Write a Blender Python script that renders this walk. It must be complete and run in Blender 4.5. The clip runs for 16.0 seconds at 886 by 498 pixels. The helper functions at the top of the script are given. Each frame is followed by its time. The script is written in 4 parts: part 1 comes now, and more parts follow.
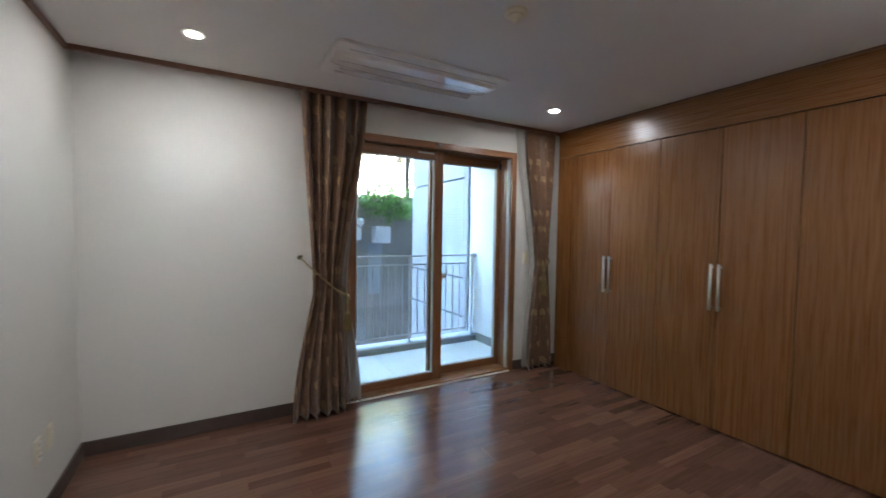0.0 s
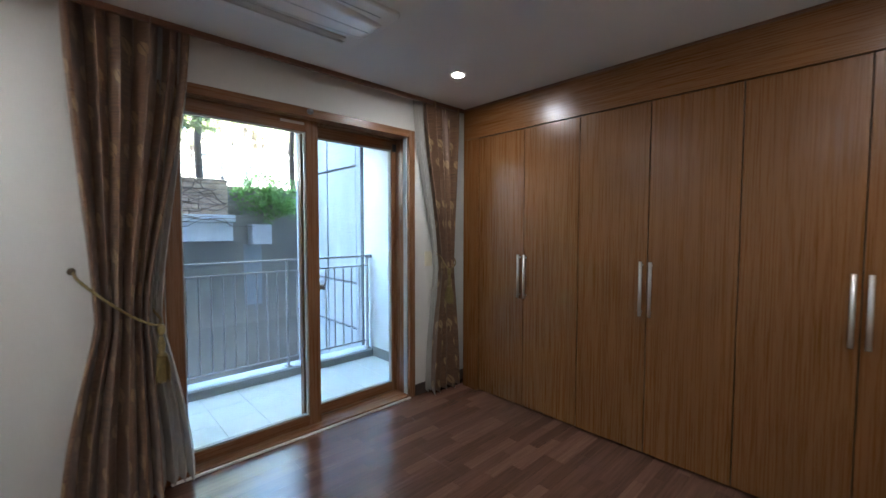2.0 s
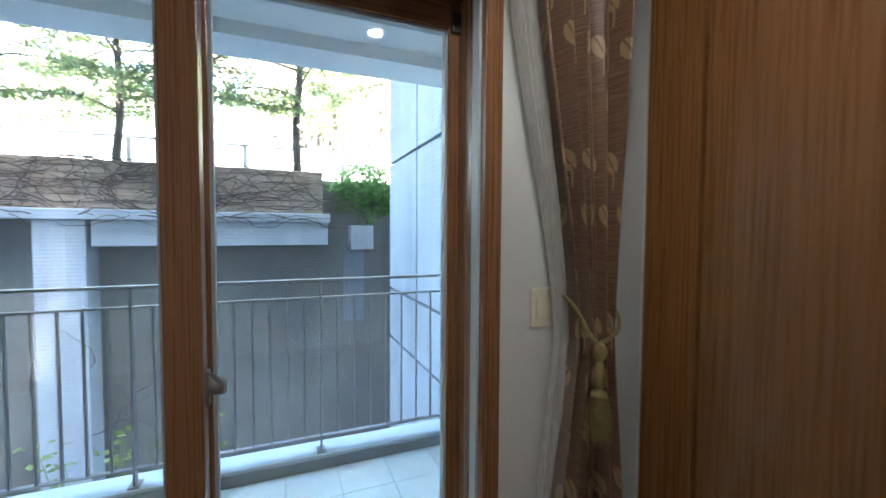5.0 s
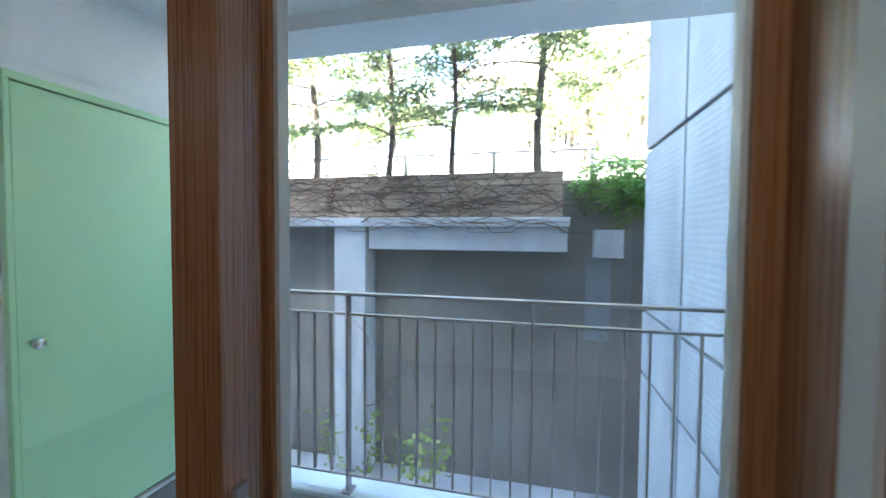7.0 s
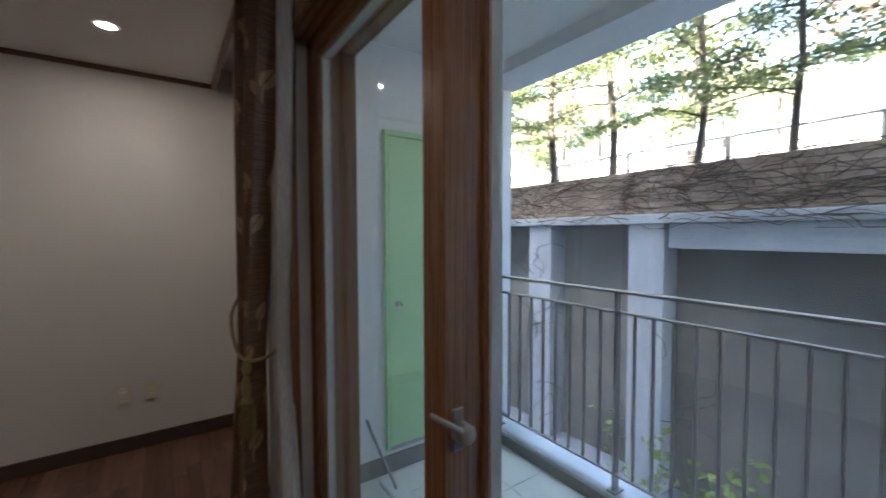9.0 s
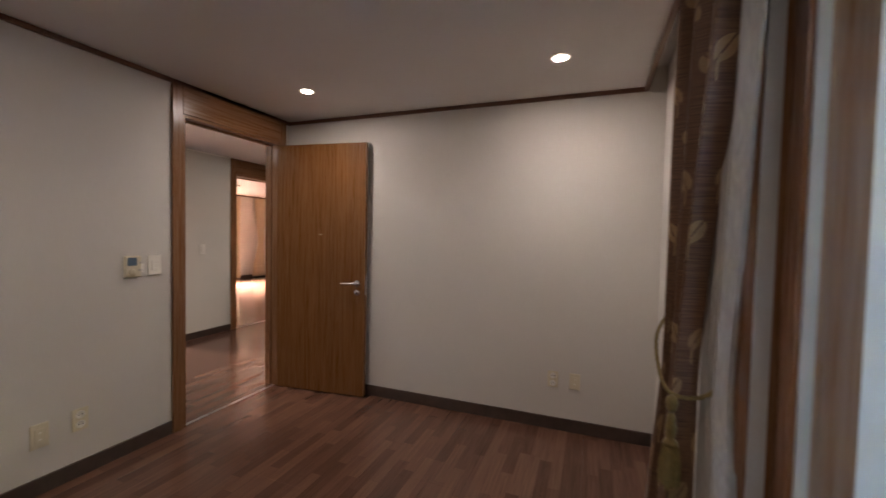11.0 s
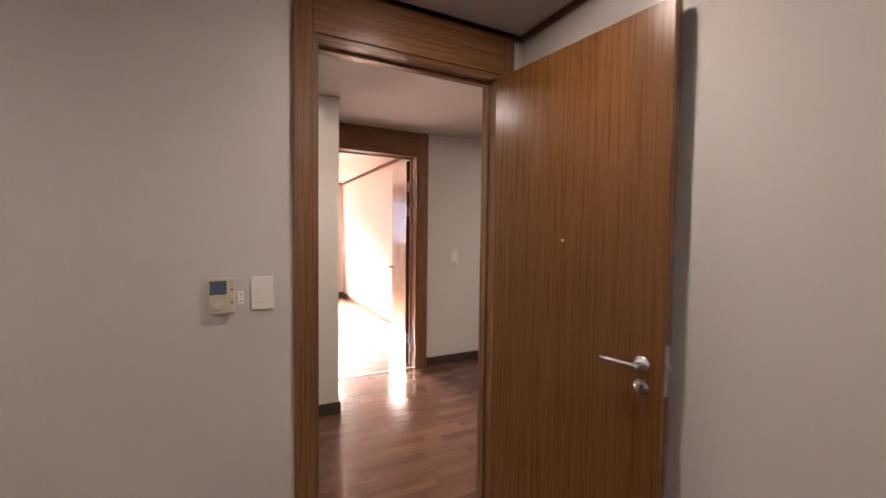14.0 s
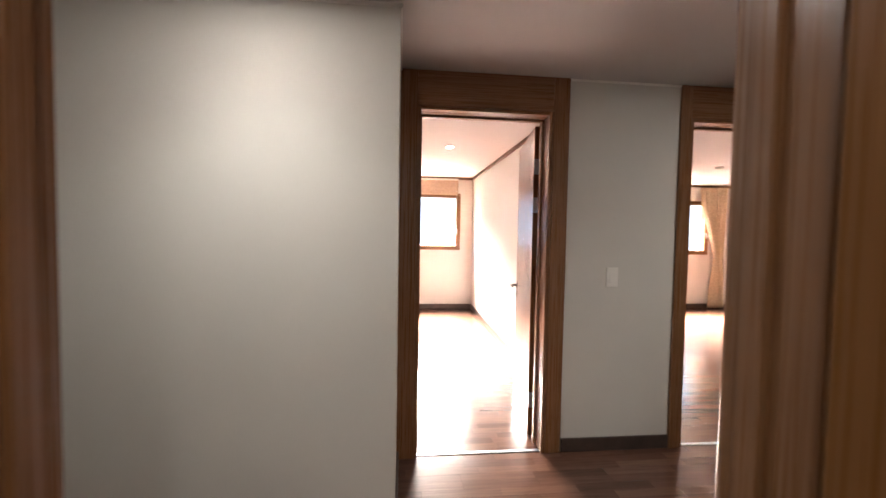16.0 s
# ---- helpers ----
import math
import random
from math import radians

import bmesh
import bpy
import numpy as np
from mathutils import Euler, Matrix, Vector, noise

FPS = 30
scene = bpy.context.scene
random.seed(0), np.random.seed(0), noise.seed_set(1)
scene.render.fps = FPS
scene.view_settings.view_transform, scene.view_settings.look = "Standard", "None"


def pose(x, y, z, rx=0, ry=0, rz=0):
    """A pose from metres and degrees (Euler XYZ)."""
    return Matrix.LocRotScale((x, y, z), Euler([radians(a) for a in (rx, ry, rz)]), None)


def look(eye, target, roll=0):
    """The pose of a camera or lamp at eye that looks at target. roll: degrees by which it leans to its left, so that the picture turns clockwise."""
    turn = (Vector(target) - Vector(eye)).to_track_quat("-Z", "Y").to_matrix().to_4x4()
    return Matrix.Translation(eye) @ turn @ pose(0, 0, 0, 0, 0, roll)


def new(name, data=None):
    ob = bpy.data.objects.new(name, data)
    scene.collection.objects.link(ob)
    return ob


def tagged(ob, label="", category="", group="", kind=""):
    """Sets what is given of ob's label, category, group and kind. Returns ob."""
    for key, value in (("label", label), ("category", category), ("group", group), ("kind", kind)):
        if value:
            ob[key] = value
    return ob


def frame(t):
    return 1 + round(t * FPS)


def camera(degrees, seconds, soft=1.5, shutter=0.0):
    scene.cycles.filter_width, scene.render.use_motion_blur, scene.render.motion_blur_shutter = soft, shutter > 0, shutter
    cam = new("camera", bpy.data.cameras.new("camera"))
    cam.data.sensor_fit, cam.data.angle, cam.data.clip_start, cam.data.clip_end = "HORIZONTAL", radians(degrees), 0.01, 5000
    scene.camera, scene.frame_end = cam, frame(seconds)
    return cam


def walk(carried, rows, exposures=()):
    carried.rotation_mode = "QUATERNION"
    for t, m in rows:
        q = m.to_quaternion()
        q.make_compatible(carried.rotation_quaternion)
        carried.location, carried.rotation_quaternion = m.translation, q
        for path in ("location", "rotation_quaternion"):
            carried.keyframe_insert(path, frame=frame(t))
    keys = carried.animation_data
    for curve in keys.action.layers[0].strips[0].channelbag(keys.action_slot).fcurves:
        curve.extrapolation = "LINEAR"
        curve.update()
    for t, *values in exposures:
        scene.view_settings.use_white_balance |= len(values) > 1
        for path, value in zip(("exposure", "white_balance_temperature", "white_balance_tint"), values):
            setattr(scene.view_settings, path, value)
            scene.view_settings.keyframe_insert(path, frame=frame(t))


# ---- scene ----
cam = camera(95.9, 16.0, shutter=0.4)
PATH = [
    (0, (-0.083, -0.251, 1.340), (0.904, 1.485, 1.246), 0.8),
    (0.5, (-0.062, -0.192, 1.311), (1.164, 1.386, 1.228), 0.7),
    (1, (0.012, -0.130, 1.292), (1.351, 1.350, 1.210), 0.4),
    (1.5, (0.206, 0.031, 1.303), (1.553, 1.507, 1.229), 0.4),
    (2, (0.423, 0.308, 1.323), (1.794, 1.761, 1.224), 0.1),
    (2.5, (0.701, 0.544, 1.296), (2.069, 2.0, 1.211), 0.4),
    (3, (0.965, 0.763, 1.319), (2.331, 2.222, 1.24), 0.4),
    (3.2, (1.036, 0.85, 1.304), (2.41, 2.302, 1.227), 0.5),
    (5.3, (1.902, 1.822, 1.313), (2.516, 3.725, 1.23), 0.2),
    (5.5, (1.94, 1.873, 1.315), (2.467, 3.8, 1.234), 0.1),
    (6, (2.036, 2.039, 1.328), (2.19, 4.031, 1.252), 0.1),
    (6.5, (2.059, 2.187, 1.312), (1.9, 4.179, 1.241), 0.1),
    (7, (2.064, 2.348, 1.335), (1.598, 4.291, 1.26), 0.4),
    (7.5, (2.074, 2.436, 1.346), (1.368, 4.306, 1.263), 0.4),
    (8, (2.136, 2.442, 1.358), (1.056, 4.123, 1.270), 0.3),
    (8.5, (2.223, 2.43, 1.349), (0.819, 3.851, 1.264), -0.1),
    (9, (2.288, 2.357, 1.327), (0.639, 3.486, 1.244), -0.2),
    (9.5, (2.342, 2.313, 1.31), (0.493, 3.072, 1.241), -0.2),
    (10, (2.329, 2.327, 1.286), (0.343, 2.563, 1.248), -0.0),
    (10.2, (2.314, 2.346, 1.295), (0.314, 2.351, 1.256), 0.5),
    (12.3, (1.4, 2.185, 1.362), (-0.117, 0.885, 1.275), 0.7),
    (12.5, (1.294, 2.126, 1.343), (-0.17, 0.767, 1.26), 0.9),
    (13, (0.991, 1.916, 1.361), (-0.331, 0.418, 1.282), 0.9),
    (13.5, (0.721, 1.701, 1.38), (-0.424, 0.063, 1.298), 0.6),
    (14, (0.468, 1.395, 1.346), (-0.44, -0.385, 1.262), 0.7),
    (14.5, (0.246, 1.075, 1.348), (-0.558, -0.754, 1.264), 0.9),
    (15, (0.046, 0.764, 1.366), (-0.548, -1.144, 1.285), 0.8),
    (15.5, (-0.087, 0.434, 1.377), (-0.454, -1.53, 1.29), 0.7),
    (16, (-0.194, 0.156, 1.362), (-0.399, -1.832, 1.278), 1.0),
]
walk(cam, [(t, look(eye, aim, roll)) for t, eye, aim, roll in PATH],
     exposures=[(0, 5.75, 5900, 8), (3.2, 5.6, 5800, 7), (5.3, 5.35, 6000, 6), (7.5, 4.95, 6300, 10), (8.5, 4.55, 6500, 14),
                (10.2, 4.95, 7000, 18), (12.3, 5.7, 7600, 28), (14, 5.6, 7500, 27), (15, 5.5, 7300, 22), (16, 5.4, 6700, 15)])

# ---- daylight ----
SUN_UP = 52
world = bpy.data.worlds.new("daylight")
scene.world = world
world.use_nodes = True
sky = world.node_tree.nodes.new("ShaderNodeTexSky")
sky.sky_type, sky.sun_disc = "NISHITA", False
sky.sun_elevation, sky.sun_rotation = radians(SUN_UP), radians(172)
sky.air_density, sky.dust_density = 1.0, 2.0
world.node_tree.links.new(sky.outputs[0], world.node_tree.nodes["Background"].inputs[0])
world.node_tree.nodes["Background"].inputs[1].default_value = 0.15


def lamp(name, kind, m, power, colour=(1, 1, 1), **more):
    d = bpy.data.lights.new(name, kind)
    d.energy, d.color = power, colour
    for key, value in more.items():
        if key == "size":
            d.size = value
        elif key == "size_y":
            d.shape, d.size_y = "RECTANGLE", value
        elif key == "soft":
            d.shadow_soft_size = value
        elif key == "angle":
            d.angle = value
        elif key == "spread":
            d.spread = value
        elif key == "cone":
            d.spot_size, d.spot_blend = value
    ob = new(name, d)
    ob.matrix_world = m
    return ob


a = radians(SUN_UP)
lamp("sun", "SUN", look((0, 0, 20), (0.14 * math.cos(a), math.cos(a), 20 - math.sin(a))), 4.0, (1, 0.95, 0.87), angle=radians(0.5))

# plan: the room, the balcony, the hall, the rooms across the hall
XL, XR, YW, YB, H = -0.775, 2.85, 2.735, -0.22, 2.30
YO = 3.0                 # outer face of the window wall
YT = 2.63                # edge of the ceiling, where the curtain box begins
BX0, BX1, BY1, BZ, BH = 0.08, 3.03, 4.46, -0.17, 2.45   # balcony
HY0, HY1 = -0.33, -2.21  # hall
FY = -6.9                # window wall of the far rooms
lamp("daylight_room_a", "AREA", look((-0.45, FY - 0.2, 1.54), (-0.45, FY + 1.0, 0.34)), 24, (1, 0.95, 0.89), size=1.5, size_y=0.9, spread=radians(70))
lamp("daylight_room_b", "AREA", look((-5.2, FY - 0.2, 1.5), (-5.2, FY + 1.0, 0.30)), 24, (1, 0.95, 0.89), size=1.4, size_y=0.9, spread=radians(70))
# the fourth is unseen, set out of view to brighten the wardrobe
DOWNLIGHTS = [(-0.169, 2.14), (2.26, 2.12), (-0.169, 0.47), (2.0, 0.12)]
# the second is unseen, added to light the hall's west end
HALL_LIGHTS = [(0.35, -1.05), (-2.2, -1.2)]


# ---- materials ----
def material(name, rough=0.5, metal=0.0):
    m = bpy.data.materials.new(name)
    m.use_nodes = True
    nt = m.node_tree
    b = nt.nodes["Principled BSDF"]
    b.inputs["Roughness"].default_value, b.inputs["Metallic"].default_value = rough, metal
    return m, nt, b


def node(nt, kind, **inputs):
    n = nt.nodes.new(kind)
    for key, value in inputs.items():
        n.inputs[key.replace("_", " ")].default_value = value
    return n


def math_node(nt, op, a=0.0, b=0.0):
    n = nt.nodes.new("ShaderNodeMath")
    n.operation = op
    for i, v in enumerate((a, b)):
        if hasattr(v, "is_output"):
            nt.links.new(v, n.inputs[i])
        else:
            n.inputs[i].default_value = v
    return n.outputs[0]


def place(nt, scale, kind="Position"):
    """World position, stretched."""
    mp = nt.nodes.new("ShaderNodeMapping")
    mp.inputs["Scale"].default_value = scale
    if kind == "Position":
        nt.links.new(nt.nodes.new("ShaderNodeNewGeometry").outputs["Position"], mp.inputs[0])
    else:
        nt.links.new(nt.nodes.new("ShaderNodeTexCoord").outputs[kind], mp.inputs[0])
    return mp.outputs[0]


def noise_out(nt, vec, scale=1.0, detail=4.0, rough=0.55):
    n = node(nt, "ShaderNodeTexNoise", Scale=scale, Detail=detail, Roughness=rough)
    nt.links.new(vec, n.inputs["Vector"])
    return n.outputs["Fac"]


def ramp(nt, fac, stops):
    r = nt.nodes.new("ShaderNodeValToRGB")
    while len(r.color_ramp.elements) < len(stops):
        r.color_ramp.elements.new(0.5)
    for e, (p, c) in zip(r.color_ramp.elements, stops):
        e.position, e.color = p, (*c, 1)
    nt.links.new(fac, r.inputs[0])
    return r.outputs[0]


def mix(nt, kind, fac, a, b):
    n = nt.nodes.new("ShaderNodeMixRGB")
    n.blend_type = kind
    for i, v in enumerate((fac, a, b)):
        if hasattr(v, "is_output"):
            nt.links.new(v, n.inputs[i])
        else:
            n.inputs[i].default_value = v if i == 0 else (*v, 1)
    return n.outputs[0]


def bump(nt, b, fac, strength=0.2, distance=0.001):
    n = node(nt, "ShaderNodeBump", Strength=strength, Distance=distance)
    nt.links.new(fac, n.inputs["Height"])
    nt.links.new(n.outputs[0], b.inputs["Normal"])


def rough_from(nt, b, fac, lo, hi):
    n = nt.nodes.new("ShaderNodeMapRange")
    n.inputs["To Min"].default_value, n.inputs["To Max"].default_value = lo, hi
    nt.links.new(fac, n.inputs[0])
    nt.links.new(n.outputs[0], b.inputs["Roughness"])


def plain(name, colour, rough=0.5, metal=0.0, spread=0.08, scale=6.0, fine=150.0, relief=0.1):
    """A surface with cloudy variation, fine grain and a little relief."""
    m, nt, b = material(name, rough, metal)
    big = noise_out(nt, place(nt, (1, 1, 1)), scale, 5)
    small = noise_out(nt, place(nt, (1, 1, 1)), fine, 2)
    c0 = tuple(v * (1 - spread) for v in colour)
    c1 = tuple(min(v * (1 + spread), 1) for v in colour)
    nt.links.new(mix(nt, "OVERLAY", 0.15, ramp(nt, big, [(0.3, c0), (0.7, c1)]), ramp(nt, small, [(0.3, (0.4,) * 3), (0.7, (0.6,) * 3)])), b.inputs["Base Color"])
    rough_from(nt, b, big, max(rough - 0.08, 0.02), min(rough + 0.08, 1))
    if relief:
        bump(nt, b, small, relief)
    return m


def veneer(name, along, dark, mid, light, rough=0.26):
    """Straight-grained wood; along: the axis of the grain."""
    m, nt, b = material(name, rough)
    fine, broad = [190.0] * 3, [24.0] * 3
    fine[along], broad[along] = 2.2, 0.7
    rnd = nt.nodes.new("ShaderNodeObjectInfo").outputs["Random"]
    def shifted(scale):
        va = nt.nodes.new("ShaderNodeVectorMath")
        va.operation = "ADD"
        nt.links.new(place(nt, scale), va.inputs[0])
        cmb = nt.nodes.new("ShaderNodeCombineXYZ")
        for i in range(3):
            nt.links.new(math_node(nt, "MULTIPLY", rnd, 37.0 + 11 * i), cmb.inputs[i])
        nt.links.new(cmb.outputs[0], va.inputs[1])
        return va.outputs[0]
    f = noise_out(nt, shifted(fine), 1, 3, 0.6)
    g = noise_out(nt, shifted(broad), 1, 3, 0.5)
    both = math_node(nt, "ADD", math_node(nt, "MULTIPLY", f, 0.6), math_node(nt, "MULTIPLY", g, 0.4))
    col = ramp(nt, both, [(0.17, dark), (0.5, mid), (0.83, light)])
    tone = ramp(nt, rnd, [(0, (0.46,) * 3), (1, (0.54,) * 3)])
    nt.links.new(mix(nt, "OVERLAY", 0.5, col, tone), b.inputs["Base Color"])
    rough_from(nt, b, f, rough - 0.06, rough + 0.1)
    bump(nt, b, f, 0.06)
    return m


OAK = ((0.130, 0.051, 0.0145), (0.180, 0.075, 0.0225), (0.230, 0.103, 0.034))
TRIM = ((0.15, 0.064, 0.026), (0.205, 0.094, 0.040), (0.26, 0.126, 0.056))
oak_v = veneer("oak_upright", 2, *OAK)
oak_y = veneer("oak_lengthwise", 1, *OAK)
trim_v = veneer("trim_upright", 2, *TRIM)
trim_x = veneer("trim_across", 0, *TRIM)
crown_wood = plain("crown_wood", (0.15, 0.07, 0.04), 0.4)
base_wood = plain("baseboard_wood", (0.062, 0.042, 0.034), 0.38, spread=0.2, scale=12)


def floor_material():
    m, nt, b = material("walnut_strip_floor", 0.3)
    xyz = nt.nodes.new("ShaderNodeSeparateXYZ")
    nt.links.new(nt.nodes.new("ShaderNodeNewGeometry").outputs["Position"], xyz.inputs[0])
    row = math_node(nt, "FLOOR", math_node(nt, "DIVIDE", xyz.outputs[1], 0.065))
    wn = nt.nodes.new("ShaderNodeTexWhiteNoise")
    wn.noise_dimensions = "1D"
    nt.links.new(row, wn.inputs["W"])
    along = math_node(nt, "ADD", math_node(nt, "DIVIDE", xyz.outputs[0], 0.42), math_node(nt, "MULTIPLY", wn.outputs[0], 9.0))
    cell = nt.nodes.new("ShaderNodeCombineXYZ")
    nt.links.new(row, cell.inputs[0])
    nt.links.new(math_node(nt, "FLOOR", along), cell.inputs[1])
    wn2 = nt.nodes.new("ShaderNodeTexWhiteNoise")
    wn2.noise_dimensions = "2D"
    nt.links.new(cell.outputs[0], wn2.inputs["Vector"])
    tone = ramp(nt, wn2.outputs[0], [(0, (0.088, 0.041, 0.028)), (0.5, (0.114, 0.055, 0.037)), (1, (0.150, 0.075, 0.050))])
    va = nt.nodes.new("ShaderNodeVectorMath")
    va.operation = "ADD"
    nt.links.new(place(nt, (4, 90, 1)), va.inputs[0])
    nt.links.new(wn2.outputs[1], va.inputs[1])
    grain = noise_out(nt, va.outputs[0], 1, 4, 0.6)
    col = mix(nt, "OVERLAY", 0.55, tone, ramp(nt, grain, [(0.3, (0.3,) * 3), (0.7, (0.68,) * 3)]))
    seam = math_node(nt, "LESS_THAN", math_node(nt, "FRACT", along), 0.006)
    seam2 = math_node(nt, "LESS_THAN", math_node(nt, "FRACT", math_node(nt, "DIVIDE", xyz.outputs[1], 0.065)), 0.03)
    nt.links.new(mix(nt, "MULTIPLY", math_node(nt, "MULTIPLY", math_node(nt, "MAXIMUM", seam, seam2), 0.35), col, (0.2, 0.15, 0.12)), b.inputs["Base Color"])
    rough_from(nt, b, noise_out(nt, place(nt, (1, 1, 1)), 3, 5), 0.13, 0.24)
    bump(nt, b, grain, 0.03)
    return m


floor_wood = floor_material()


def wallpaper(name, colour):
    """Embossed paper: fine upright threads over faint clouding."""
    m, nt, b = material(name, 0.75)
    threads = noise_out(nt, place(nt, (420, 420, 30)), 1, 2)
    cloud = noise_out(nt, place(nt, (1, 1, 1)), 1.6, 4)
    col = ramp(nt, cloud, [(0.3, tuple(c * 0.965 for c in colour)), (0.7, colour)])
    nt.links.new(mix(nt, "OVERLAY", 0.12, col, ramp(nt, threads, [(0.3, (0.4,) * 3), (0.7, (0.6,) * 3)])), b.inputs["Base Color"])
    bump(nt, b, threads, 0.25, 0.0006)
    return m


paper = wallpaper("wallpaper", (0.61, 0.59, 0.555))
hall_paper = wallpaper("hall_wallpaper", (0.68, 0.66, 0.61))
ceiling_paint = wallpaper("ceiling_paper", (0.62, 0.60, 0.585))
white_paint = plain("white_emulsion", (0.82, 0.83, 0.84), 0.7, spread=0.04, relief=0.15)
ivory = plain("ivory_plastic", (0.64, 0.58, 0.44), 0.35, spread=0.02, relief=0)
white_plastic = plain("white_plastic", (0.84, 0.82, 0.77), 0.3, spread=0.02, relief=0)
cassette_white = plain("cassette_plastic", (0.62, 0.59, 0.57), 0.4, spread=0.02, relief=0)
gloss_white = plain("gloss_white_plastic", (0.70, 0.66, 0.63), 0.03, spread=0.02, relief=0)
black_plastic = plain("black_plastic", (0.02, 0.02, 0.022), 0.4, relief=0)
grey_plastic = plain("grey_plastic", (0.30, 0.29, 0.28), 0.4, relief=0)
dull_steel = plain("dull_steel", (0.24, 0.22, 0.21), 0.38, spread=0.08)
gasket = plain("grey_gasket", (0.42, 0.43, 0.43), 0.5, spread=0.05)
chrome = plain("satin_chrome", (0.62, 0.62, 0.63), 0.22, 1.0, spread=0.03, relief=0)
steel = plain("brushed_steel", (0.55, 0.55, 0.56), 0.32, 1.0, spread=0.05, relief=0)
aluminium = plain("grey_aluminium", (0.50, 0.50, 0.50), 0.35, 0.8, spread=0.05)
aluminium_bright = plain("brushed_aluminium", (0.72, 0.72, 0.72), 0.38, 0.9, spread=0.04, relief=0)
rail_paint = plain("rail_paint", (0.30, 0.285, 0.28), 0.38, 0.5, spread=0.06)
screen_blue = plain("lcd_screen", (0.09, 0.14, 0.19), 0.12, spread=0.05, relief=0)
green_paint = plain("mint_green_paint", (0.47, 0.74, 0.44), 0.42, spread=0.05, scale=2)
tile_glaze = plain("pale_floor_tile", (0.74, 0.76, 0.71), 0.35, spread=0.07, scale=9)
grout = plain("grey_grout", (0.30, 0.31, 0.30), 0.85)
cement = plain("grey_cement", (0.36, 0.38, 0.39), 0.8, spread=0.15, scale=3, fine=60, relief=0.4)
curb_cement = plain("smooth_cement", (0.52, 0.55, 0.57), 0.7, spread=0.12, scale=4)
skirting_grey = plain("grey_skirting", (0.25, 0.25, 0.24), 0.6)
bark = plain("tree_bark", (0.085, 0.065, 0.052), 0.9, spread=0.35, scale=14, fine=60, relief=0.8)
soil = plain("leaf_litter", (0.20, 0.19, 0.17), 0.95, spread=0.3, scale=0.8, fine=20, relief=0.6)
vine_bark = plain("dry_vine", (0.10, 0.075, 0.06), 0.9)
gold_rope = plain("gold_cord", (0.20, 0.145, 0.05), 0.55, spread=0.25, scale=60, fine=400, relief=0.5)
bronze = plain("dark_bronze", (0.10, 0.07, 0.045), 0.4, 0.6, relief=0)
white_ray = plain("mop_cloth", (0.74, 0.77, 0.79), 0.9, spread=0.08, scale=40)


def stucco(name, colour):
    m, nt, b = material(name, 0.85)
    grit = noise_out(nt, place(nt, (1, 1, 0.35)), 55, 5, 0.7)
    cloud = noise_out(nt, place(nt, (1, 1, 0.4)), 1.7, 5)
    col = ramp(nt, cloud, [(0.25, tuple(c * 0.72 for c in colour)), (0.6, colour), (0.8, tuple(c * 1.12 for c in colour))])
    nt.links.new(mix(nt, "OVERLAY", 0.3, col, ramp(nt, grit, [(0.3, (0.3,) * 3), (0.7, (0.7,) * 3)])), b.inputs["Base Color"])
    up = nt.nodes.new("ShaderNodeSeparateXYZ")
    nt.links.new(nt.nodes.new("ShaderNodeNewGeometry").outputs["Position"], up.inputs[0])
    rib = math_node(nt, "SINE", math_node(nt, "MULTIPLY", up.outputs[2], 2 * math.pi / 0.042))
    bump(nt, b, math_node(nt, "ADD", grit, math_node(nt, "MULTIPLY", rib, 0.12)), 0.7, 0.006)
    return m


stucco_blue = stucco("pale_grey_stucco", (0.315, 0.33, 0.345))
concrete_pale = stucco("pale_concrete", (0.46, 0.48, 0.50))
# darker, bluer copy of the concrete: the recess shade is in its colour
concrete_dark = stucco("shade_toned_concrete", (0.205, 0.225, 0.25))
# part-darkened copy for the shaded rear pier, also the yard's grey
concrete_mid = stucco("mid_grey_concrete", (0.27, 0.29, 0.31))
groove_dark = plain("groove_sealant", (0.11, 0.115, 0.12), 0.9)


def stone_material():
    m, nt, b = material("planter_stone", 0.9)
    rnd = nt.nodes.new("ShaderNodeObjectInfo").outputs["Random"]
    big = noise_out(nt, place(nt, (1, 1, 3)), 5, 6, 0.65)
    tone = ramp(nt, big, [(0.3, (0.25, 0.175, 0.125)), (0.5, (0.40, 0.295, 0.22)), (0.72, (0.50, 0.39, 0.30))])
    nt.links.new(mix(nt, "OVERLAY", 0.4, tone, ramp(nt, rnd, [(0, (0.36,) * 3), (1, (0.62,) * 3)])), b.inputs["Base Color"])
    bump(nt, b, noise_out(nt, place(nt, (1, 1, 1)), 70, 4), 0.6, 0.004)
    return m


stone = stone_material()


def leaf_material(name, dark, light):
    m, nt, b = material(name, 0.6)
    rnd = nt.nodes.new("ShaderNodeNewGeometry").outputs["Random Per Island"]
    big = noise_out(nt, place(nt, (1, 1, 1)), 1.2, 3)
    nt.links.new(mix(nt, "MIX", 0.5, ramp(nt, rnd, [(0, dark), (1, light)]), ramp(nt, big, [(0.35, dark), (0.65, light)])), b.inputs["Base Color"])
    tr = node(nt, "ShaderNodeBsdfTranslucent", Color=(*light, 1))
    ms = node(nt, "ShaderNodeMixShader", Fac=0.45)
    nt.links.new(b.outputs[0], ms.inputs[1])
    nt.links.new(tr.outputs[0], ms.inputs[2])
    nt.links.new(ms.outputs[0], nt.nodes["Material Output"].inputs[0])
    return m


